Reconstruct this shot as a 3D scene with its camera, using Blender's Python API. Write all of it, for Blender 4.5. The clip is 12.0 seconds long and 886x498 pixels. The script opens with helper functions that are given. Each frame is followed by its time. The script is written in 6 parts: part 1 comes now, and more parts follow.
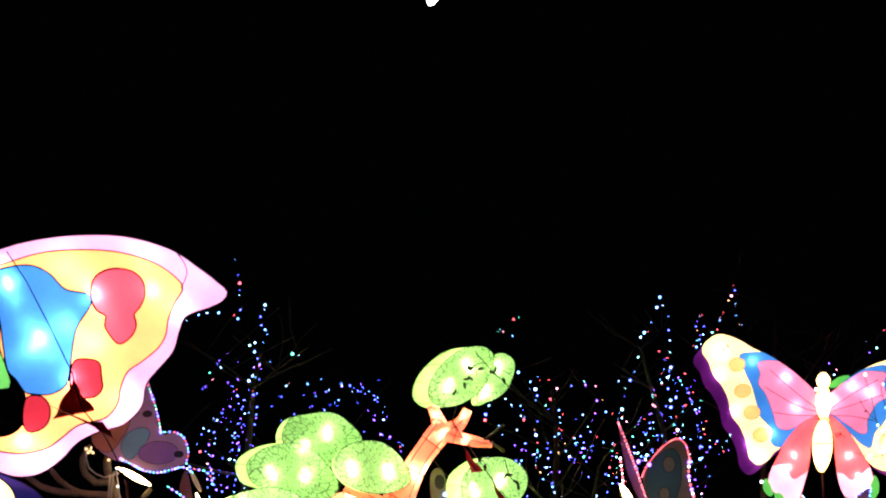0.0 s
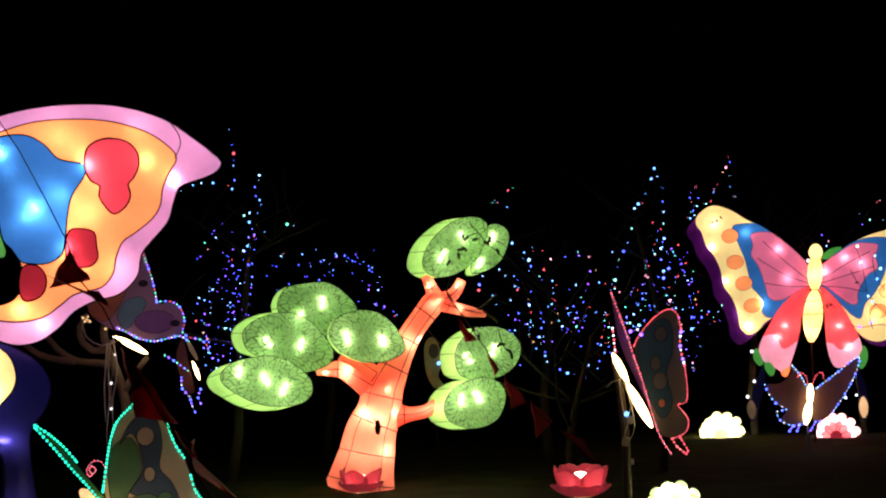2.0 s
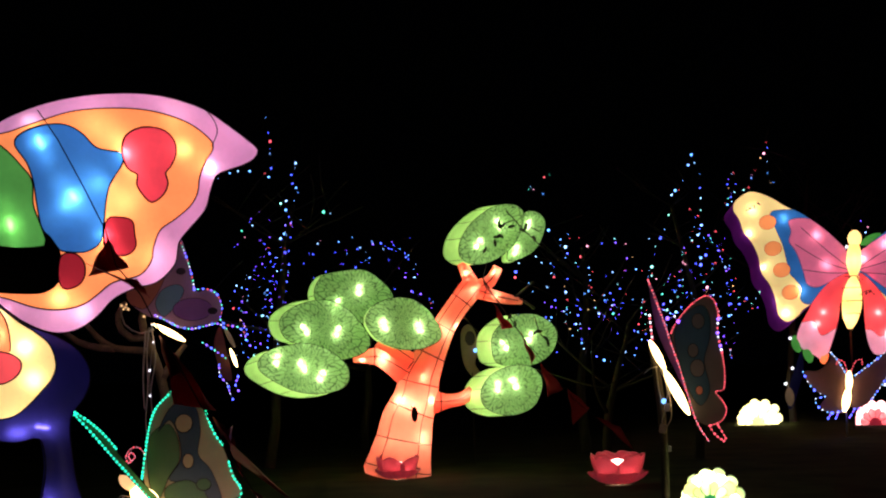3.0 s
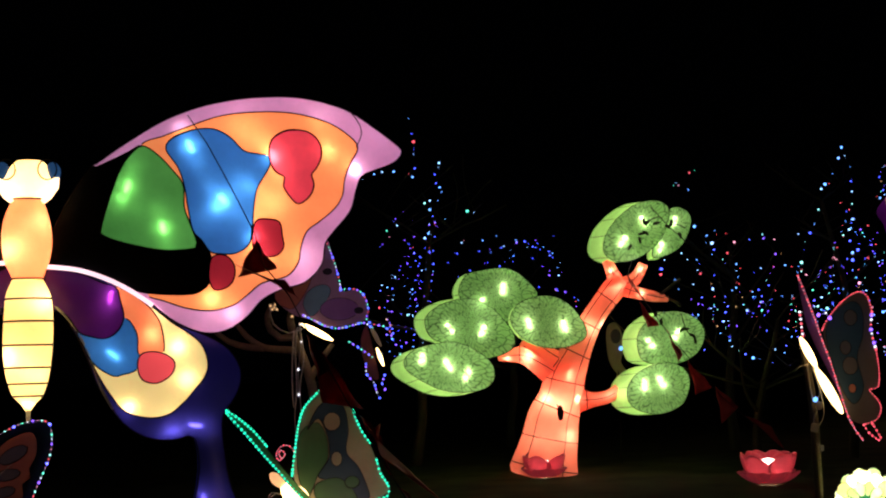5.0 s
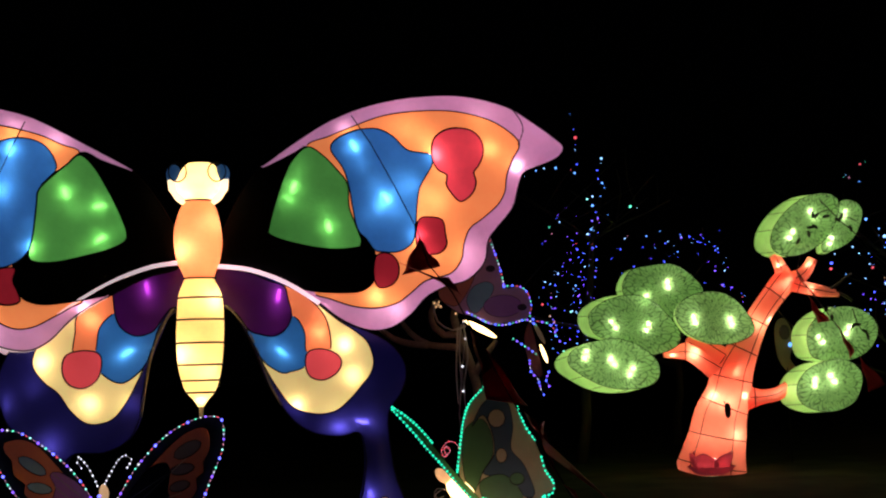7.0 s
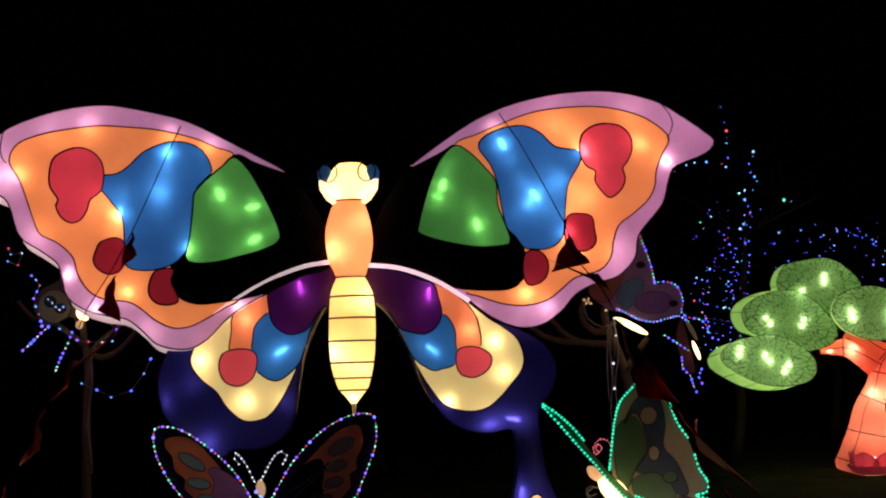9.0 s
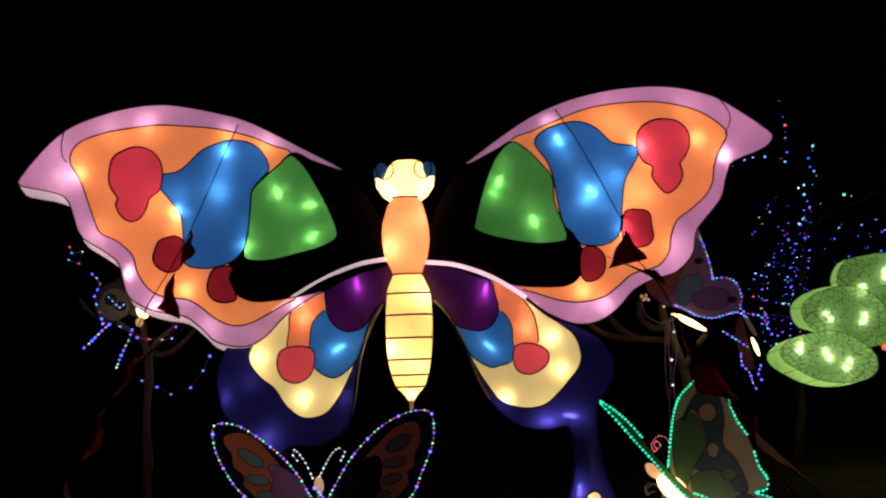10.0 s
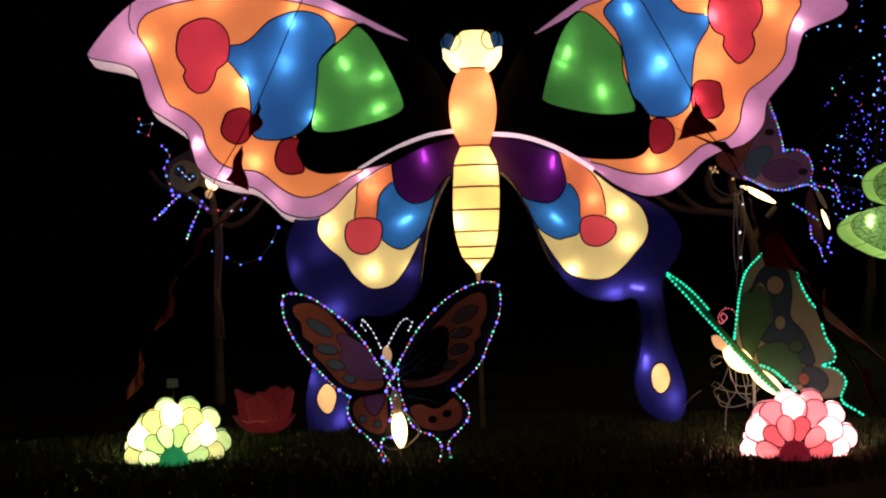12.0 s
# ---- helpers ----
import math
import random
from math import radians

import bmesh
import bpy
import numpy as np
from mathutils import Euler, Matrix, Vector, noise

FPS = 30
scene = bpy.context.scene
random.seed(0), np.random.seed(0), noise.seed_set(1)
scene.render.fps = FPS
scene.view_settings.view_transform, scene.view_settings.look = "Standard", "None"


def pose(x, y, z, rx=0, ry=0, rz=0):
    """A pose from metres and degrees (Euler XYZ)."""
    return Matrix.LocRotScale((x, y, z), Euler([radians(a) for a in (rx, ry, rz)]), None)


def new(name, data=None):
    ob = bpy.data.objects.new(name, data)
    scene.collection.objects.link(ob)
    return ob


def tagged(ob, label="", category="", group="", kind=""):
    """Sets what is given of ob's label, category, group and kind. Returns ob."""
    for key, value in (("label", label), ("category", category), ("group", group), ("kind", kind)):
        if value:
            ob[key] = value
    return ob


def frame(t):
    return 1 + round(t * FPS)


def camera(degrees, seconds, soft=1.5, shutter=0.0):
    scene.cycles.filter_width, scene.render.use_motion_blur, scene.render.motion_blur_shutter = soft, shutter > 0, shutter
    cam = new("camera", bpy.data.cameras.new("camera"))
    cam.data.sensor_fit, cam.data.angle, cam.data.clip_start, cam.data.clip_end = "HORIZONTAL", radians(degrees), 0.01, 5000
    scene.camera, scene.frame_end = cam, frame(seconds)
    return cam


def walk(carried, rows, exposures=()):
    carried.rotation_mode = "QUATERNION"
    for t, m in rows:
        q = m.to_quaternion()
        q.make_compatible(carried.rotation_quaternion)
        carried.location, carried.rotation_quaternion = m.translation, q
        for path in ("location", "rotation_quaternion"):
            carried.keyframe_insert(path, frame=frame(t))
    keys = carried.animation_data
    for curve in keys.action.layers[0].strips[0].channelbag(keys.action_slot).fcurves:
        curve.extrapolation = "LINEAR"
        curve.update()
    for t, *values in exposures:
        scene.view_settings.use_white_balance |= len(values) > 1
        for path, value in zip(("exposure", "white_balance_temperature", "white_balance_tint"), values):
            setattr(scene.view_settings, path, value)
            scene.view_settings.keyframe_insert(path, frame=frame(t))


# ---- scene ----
from mathutils.geometry import delaunay_2d_cdt

# ---- camera: it stands on one spot and turns ----
cam = camera(34.52, 12.0, soft=2.1, shutter=0.2)
EYE_HEIGHT = 1.6
TURNS = [  # seconds, heading, pitch, roll
    (0.0, -21.033, 10.398, -1.687),
    (0.5, -21.085, 9.268, -1.594),
    (1.0, -21.150, 7.621, -1.569),
    (1.5, -21.231, 6.177, -1.558),
    (2.0, -21.113, 5.206, -1.550),
    (2.5, -20.551, 4.730, -1.538),
    (3.0, -19.640, 4.734, -1.578),
    (3.2, -19.490, 4.739, -1.585),
    (4.8, -14.430, 4.835, -1.725),
    (5.0, -13.845, 4.840, -1.735),
    (5.5, -12.559, 4.816, -1.783),
    (6.0, -10.826, 4.859, -1.837),
    (6.5, -9.343, 4.890, -1.839),
    (7.0, -7.291, 4.912, -1.756),
    (7.2, -6.590, 4.915, -1.760),
    (8.8, -1.830, 4.970, -1.860),
    (9.0, -1.285, 4.995, -1.874),
    (9.5, -0.017, 5.024, -1.954),
    (10.0, 0.998, 4.942, -1.939),
    (10.1, 2.395, 4.944, -1.958),
    (10.2, 3.092, 4.923, -1.975),
    (10.3, 3.322, 4.905, -1.996),
    (10.5, 3.650, 4.780, -2.036),
    (10.8, 4.009, 3.266, -1.966),
    (11.0, 4.088, 2.903, -1.949),
    (11.5, 3.896, 2.030, -1.810),
    (11.8, 3.846, 0.692, -1.764),
    (12.0, 3.852, -0.112, -1.739),
]
walk(cam, [(t, pose(0, 0, EYE_HEIGHT, 90 + pitch, 0, heading) @ pose(0, 0, 0, 0, 0, roll)) for t, heading, pitch, roll in TURNS],
     exposures=[(0.0, 2.25), (0.5, 2.1), (1.0, 1.68), (1.5, 1.18), (2.0, 0.9), (2.5, 0.8), (3.0, 0.68), (5.0, 0.4), (7.0, 0.1), (9.0, -0.04), (11.0, -0.06), (12.0, 0.02)])

# ---- night sky ----
world = bpy.data.worlds.new("night")
scene.world = world
world.use_nodes = True
world.node_tree.nodes["Background"].inputs["Color"].default_value = (0.35, 0.42, 0.6, 1)
world.node_tree.nodes["Background"].inputs["Strength"].default_value = 0.0002


# ---- materials ----
def shader(name):
    m = bpy.data.materials.new(name)
    m.use_nodes = True
    nt = m.node_tree
    nt.nodes.clear()
    return m, nt, nt.nodes.new("ShaderNodeOutputMaterial")


def mottled(nt, color, amount, scale, detail=4.0, grain=1.0):
    """A colour that varies by noise at object scale and at a tenth of it."""
    tc = nt.nodes.new("ShaderNodeTexCoord")
    big = nt.nodes.new("ShaderNodeTexNoise")
    big.inputs["Scale"].default_value, big.inputs["Detail"].default_value = scale, detail
    nt.links.new(tc.outputs["Object"], big.inputs["Vector"])
    fine = nt.nodes.new("ShaderNodeTexNoise")
    fine.inputs["Scale"].default_value = scale * 11
    nt.links.new(tc.outputs["Object"], fine.inputs["Vector"])
    add = nt.nodes.new("ShaderNodeMath")
    add.operation = "MULTIPLY_ADD"
    add.inputs[1].default_value = grain
    nt.links.new(fine.outputs["Fac"], add.inputs[0])
    nt.links.new(big.outputs["Fac"], add.inputs[2])
    ramp = nt.nodes.new("ShaderNodeMapRange")
    ramp.inputs["From Min"].default_value, ramp.inputs["From Max"].default_value = 0.3 + 0.3 * grain, 0.7 + 0.7 * grain
    ramp.inputs["To Min"].default_value, ramp.inputs["To Max"].default_value = 1 - amount, 1 + amount
    nt.links.new(add.outputs[0], ramp.inputs["Value"])
    mul = nt.nodes.new("ShaderNodeVectorMath")
    mul.operation = "SCALE"
    mul.inputs[0].default_value = color[:3]
    nt.links.new(ramp.outputs["Result"], mul.inputs["Scale"])
    return mul.outputs["Vector"], fine.outputs["Fac"]


def solid(name, color, rough=0.6, metal=0.0, amount=0.25, scale=3.0, bump=0.3, gloss=0.5):
    m, nt, out = shader(name)
    p = nt.nodes.new("ShaderNodeBsdfPrincipled")
    p.inputs["Roughness"].default_value, p.inputs["Metallic"].default_value, p.inputs["Specular IOR Level"].default_value = rough, metal, gloss
    col, fine = mottled(nt, color, amount, scale)
    nt.links.new(col, p.inputs["Base Color"])
    b = nt.nodes.new("ShaderNodeBump")
    b.inputs["Strength"].default_value, b.inputs["Distance"].default_value = bump, 0.01
    nt.links.new(fine, b.inputs["Height"])
    nt.links.new(b.outputs["Normal"], p.inputs["Normal"])
    nt.links.new(p.outputs[0], out.inputs["Surface"])
    return m


def fabric(name, color, glow=0.4, cloth=None, veins=0.0, vein_scale=14.0):
    """Lantern silk: lets the bulbs behind it through; emission in its own colour stands in for the light that goes
    round inside.
    """
    m, nt, out = shader(name)
    col, fine = mottled(nt, cloth or color, 0.17, 2.3, 3.0, 0.16)
    if veins:
        # painted veins that run out from the middle of the leaf and branch
        tc = nt.nodes.new("ShaderNodeTexCoord")
        warp = nt.nodes.new("ShaderNodeTexNoise")
        warp.inputs["Scale"].default_value, warp.inputs["Detail"].default_value = 6.0, 3.0
        nt.links.new(tc.outputs["Object"], warp.inputs["Vector"])
        mixv = nt.nodes.new("ShaderNodeVectorMath")
        mixv.operation = "MULTIPLY_ADD"
        mixv.inputs[1].default_value = (0.16, 0.0, 0.16)
        nt.links.new(warp.outputs["Color"], mixv.inputs[0])
        nt.links.new(tc.outputs["Object"], mixv.inputs[2])
        split = nt.nodes.new("ShaderNodeSeparateXYZ")
        nt.links.new(mixv.outputs[0], split.inputs[0])
        across = nt.nodes.new("ShaderNodeMath")
        across.operation = "SUBTRACT"
        across.inputs[1].default_value = 0.08
        nt.links.new(split.outputs["X"], across.inputs[0])
        rise = nt.nodes.new("ShaderNodeMath")
        rise.operation = "SUBTRACT"
        rise.inputs[1].default_value = 0.08
        nt.links.new(split.outputs["Z"], rise.inputs[0])
        turn = nt.nodes.new("ShaderNodeMath")
        turn.operation = "ARCTAN2"
        nt.links.new(rise.outputs[0], turn.inputs[0])
        nt.links.new(across.outputs[0], turn.inputs[1])
        flat = nt.nodes.new("ShaderNodeCombineXYZ")
        nt.links.new(across.outputs[0], flat.inputs["X"])
        nt.links.new(rise.outputs[0], flat.inputs["Y"])
        reach = nt.nodes.new("ShaderNodeVectorMath")
        reach.operation = "LENGTH"
        nt.links.new(flat.outputs[0], reach.inputs[0])
        polar = nt.nodes.new("ShaderNodeCombineXYZ")
        nt.links.new(turn.outputs[0], polar.inputs["X"])
        far_out = nt.nodes.new("ShaderNodeMath")
        far_out.operation = "MULTIPLY"
        far_out.inputs[1].default_value = 0.9
        nt.links.new(reach.outputs["Value"], far_out.inputs[0])
        nt.links.new(far_out.outputs[0], polar.inputs["Y"])
        crease = nt.nodes.new("ShaderNodeTexVoronoi")
        crease.feature, crease.voronoi_dimensions = "DISTANCE_TO_EDGE", "2D"
        crease.inputs["Scale"].default_value = vein_scale
        nt.links.new(polar.outputs[0], crease.inputs["Vector"])
        edge = nt.nodes.new("ShaderNodeMapRange")
        edge.inputs["From Min"].default_value, edge.inputs["From Max"].default_value = 0.0, 0.13
        edge.inputs["To Min"].default_value, edge.inputs["To Max"].default_value = 1 - veins, 1.0
        nt.links.new(crease.outputs["Distance"], edge.inputs["Value"])
        v2 = nt.nodes.new("ShaderNodeVectorMath")
        v2.operation = "SCALE"
        nt.links.new(col, v2.inputs[0])
        nt.links.new(edge.outputs["Result"], v2.inputs["Scale"])
        col = v2.outputs["Vector"]
    b = nt.nodes.new("ShaderNodeBump")
    b.inputs["Strength"].default_value, b.inputs["Distance"].default_value = 0.15, 0.01
    nt.links.new(fine, b.inputs["Height"])
    t = nt.nodes.new("ShaderNodeBsdfTranslucent")
    d = nt.nodes.new("ShaderNodeBsdfPrincipled")
    d.inputs["Roughness"].default_value = 0.45
    for n in (t, d):
        nt.links.new(b.outputs["Normal"], n.inputs["Normal"])
    nt.links.new(col, t.inputs["Color"])
    nt.links.new(col, d.inputs["Base Color"])
    mix = nt.nodes.new("ShaderNodeMixShader")
    mix.inputs["Fac"].default_value = 0.4
    nt.links.new(t.outputs[0], mix.inputs[1])
    nt.links.new(d.outputs[0], mix.inputs[2])
    e = nt.nodes.new("ShaderNodeEmission")
    e.inputs["Strength"].default_value = glow
    nt.links.new(col, e.inputs["Color"])
    add = nt.nodes.new("ShaderNodeAddShader")
    nt.links.new(mix.outputs[0], add.inputs[0])
    nt.links.new(e.outputs[0], add.inputs[1])
    nt.links.new(add.outputs[0] if glow else mix.outputs[0], out.inputs["Surface"])
    return m


def light_source(name, color, strength):
    m, nt, out = shader(name)
    e = nt.nodes.new("ShaderNodeEmission")
    e.inputs["Color"].default_value, e.inputs["Strength"].default_value = (*color, 1), strength
    nt.links.new(e.outputs[0], out.inputs["Surface"])
    return m


SILK = dict(
    pink=fabric("pink_silk", (0.72, 0.34, 0.6), 0.25),
    orange=fabric("orange_silk", (1.0, 0.31, 0.1), 0.42),
    blue=fabric("blue_silk", (0.028, 0.145, 0.43), 0.34),
    green=fabric("green_silk", (0.085, 0.37, 0.07), 0.3),
    red=fabric("red_silk", (0.66, 0.05, 0.075), 0.42),
    maroon=fabric("maroon_silk", (0.32, 0.017, 0.03), 0.3),
    purple=fabric("purple_silk", (0.12, 0.011, 0.2), 0.045),
    navy=fabric("navy_silk", (0.014, 0.012, 0.12), 0.03),
    yellow=fabric("yellow_silk", (1.0, 0.74, 0.29), 0.38),
    white=fabric("white_silk", (1.0, 0.86, 0.66), 0.8),
    leaf=fabric("green_leaf_silk", (0.21, 0.38, 0.135), 0.11, veins=0.88, vein_scale=8.6),
    leaf_side=fabric("pale_green_silk", (0.36, 0.58, 0.17), 0.28),
    trunk=fabric("salmon_silk", (1.0, 0.29, 0.17), 0.1),
    amber=fabric("amber_silk", (0.9, 0.5, 0.22), 0.3),
    # piping holds no lamp; its brightness is put in as emission
    piping=fabric("pink_white_piping", (0.95, 0.74, 0.82), 0.55),
    pale_pink=fabric("pale_pink_silk", (0.85, 0.68, 0.72), 0.3),
    ember=fabric("red_orange_silk", (1.0, 0.235, 0.09), 0.42),
    coral=fabric("coral_silk", (0.8, 0.075, 0.09), 0.45),
    blush=fabric("mauve_silk", (0.78, 0.38, 0.52), 0.36),
    rose=fabric("rose_silk", (0.7, 0.15, 0.27), 0.34),
    cream=fabric("cream_silk", (1.0, 0.8, 0.38), 0.58),
    peach=fabric("peach_silk", (1.0, 0.39, 0.16), 0.43),
    eye=fabric("dark_blue_silk", (0.02, 0.07, 0.2), 0.25),
    petal_green=fabric("pale_green_petal_silk", (0.76, 0.9, 0.5), 0.36),
    petal_cream=fabric("cream_petal_silk", (1.0, 0.94, 0.52), 0.4),
    petal_pink=fabric("pink_petal_silk", (1.0, 0.55, 0.6), 0.32),
    petal_rose=fabric("rose_petal_silk", (1.0, 0.34, 0.38), 0.26),
    core_green=fabric("dark_green_core_silk", (0.03, 0.3, 0.11), 0.5),
    core_red=fabric("dark_red_core_silk", (0.3, 0.02, 0.04), 0.35),
    rosy=fabric("rosy_lamp_silk", (1.0, 0.66, 0.6), 2.2),
    lotus=fabric("red_lotus_silk", (0.62, 0.1, 0.14), 0.07),
    # lotus without a lamp: faint emission stands in for light from its neighbours
    lotus_dim=fabric("faint_glow_red_lotus_silk", (0.55, 0.07, 0.085), 0.05),
    hot=fabric("warm_white_silk", (1.0, 0.76, 0.4), 2.3),
    parchment=fabric("parchment_silk", (0.8, 0.55, 0.32), 0.35),
    linen=fabric("dim_linen_silk", (0.38, 0.26, 0.16), 0.1),
)
BLACK_SILK = solid("black_silk", (0.003, 0.003, 0.0035), 0.7, amount=0.3, gloss=0.02)
CORD = solid("dark_seam_cord", (0.01, 0.007, 0.008), 0.8, gloss=0.05)
STEEL = solid("galvanised_steel", (0.3, 0.3, 0.31), 0.45, 0.8)
BARK = solid("grey_bark", (0.045, 0.037, 0.028), 0.9, amount=0.45, scale=6, bump=0.8, gloss=0.08)
FLAG = fabric("red_flag_cloth", (0.36, 0.035, 0.035), 0.0)
WOOD = solid("weathered_wood", (0.3, 0.24, 0.16), 0.8, amount=0.4, scale=5, bump=0.6, gloss=0.15)
PLUG = solid("beige_plastic", (0.5, 0.44, 0.36), 0.5)
CABLE = solid("grey_cable", (0.25, 0.24, 0.22), 0.5)


# ---- mesh helpers ----
def part(name, bm, material, parent=None, label=""):
    me = bpy.data.meshes.new(name)
    bm.to_mesh(me)
    bm.free()
    ob = new(name, me)
    me.materials.append(material)
    if parent:
        ob.parent = parent
    if label:
        tagged(ob, label)
    return ob


def thing(name, m, label, category, group="", kind=""):
    ob = new(name)
    ob.empty_display_size = 0.1
    ob.matrix_world = m
    return tagged(ob, label, category, group, kind)


def curve(text):
    v = [float(a) for a in text.split()]
    return list(zip(v[::2], v[1::2]))


def rounded(points, step=0.05, closed=True):
    """A smooth line through the points, in even steps."""
    p = np.array(points, float)
    n, out = len(p), []
    for i in range(n if closed else n - 1):
        if closed:
            a, b, c, d = p[i - 1], p[i], p[(i + 1) % n], p[(i + 2) % n]
        else:
            a, b, c, d = p[max(i - 1, 0)], p[i], p[i + 1], p[min(i + 2, n - 1)]
        k = max(1, int(round(np.linalg.norm(c - b) / step)))
        for j in range(k):
            s = j / k
            out.append(0.5 * (2 * b + (c - a) * s + (2 * a - 5 * b + 4 * c - d) * s * s + (3 * b - a - 3 * c + d) * s ** 3))
    if not closed:
        out.append(p[-1])
    return np.array(out)


def inside(poly, q):
    x, y = q[:, 0][:, None], q[:, 1][:, None]
    a, b = poly, np.roll(poly, -1, axis=0)
    ya, yb = a[:, 1][None], b[:, 1][None]
    hit = ((ya > y) != (yb > y)) & (x < (b[:, 0] - a[:, 0])[None] * (y - ya) / np.where(yb == ya, 1e-9, yb - ya) + a[:, 0][None])
    return hit.sum(axis=1) % 2 == 1


def far_from(line, q):
    out = np.empty(len(q))
    for i in range(0, len(q), 500):
        out[i:i + 500] = np.sqrt(((q[i:i + 500, None] - line[None]) ** 2).sum(axis=2)).min(axis=1)
    return out


def tube(bm, points, radius, sides=5, ends=True):
    """A round bar along points; radius is one number or one a point."""
    p = [Vector(a) for a in points]
    r = [radius] * len(p) if isinstance(radius, (int, float)) else list(radius)
    rings, up = [], None
    for i, a in enumerate(p):
        way = (p[min(i + 1, len(p) - 1)] - p[max(i - 1, 0)])
        if way.length < 1e-9:
            way = Vector((0, 0, 1))
        way.normalize()
        if up is None:
            up = way.orthogonal().normalized()
        up = (up - way * up.dot(way))
        up = up.normalized() if up.length > 1e-6 else way.orthogonal().normalized()
        side = way.cross(up)
        rings.append([bm.verts.new(a + (up * math.cos(k) + side * math.sin(k)) * r[i])
                      for k in (2 * math.pi * j / sides for j in range(sides))])
    for a, b in zip(rings, rings[1:]):
        for j in range(sides):
            f = bm.faces.new((a[j], a[(j + 1) % sides], b[(j + 1) % sides], b[j]))
            f.smooth = True
    if ends:
        bm.faces.new(rings[0][::-1])
        bm.faces.new(rings[-1])


def bulb(parent, x, y, z, watts, color=(1.0, 0.9, 0.77), size=0.03):
    lamp = bpy.data.lights.new("bulb", "POINT")
    lamp.energy, lamp.color, lamp.shadow_soft_size = watts, color, size
    ob = new("bulb", lamp)
    ob.parent, ob.location = parent, (x, y, z)
    return ob


def streak_lamp(parent, x, y, z, watts, lean=0.0, length=0.22, color=(1.0, 0.91, 0.79)):
    """A narrow area lamp behind the front silk, imitating a bulb's streak in the weave, leaning by so many degrees from
    upright.
    """
    lamp = bpy.data.lights.new("streak_lamp", "AREA")
    lamp.shape, lamp.size, lamp.size_y = "RECTANGLE", 0.022, length
    lamp.energy, lamp.color = watts, color
    ob = new("streak_lamp", lamp)
    ob.parent = parent
    ob.matrix_local = Matrix.Translation((x, y, z)) @ pose(0, 0, 0, 0, lean, 0) @ pose(0, 0, 0, -90, 0, 0)
    return ob


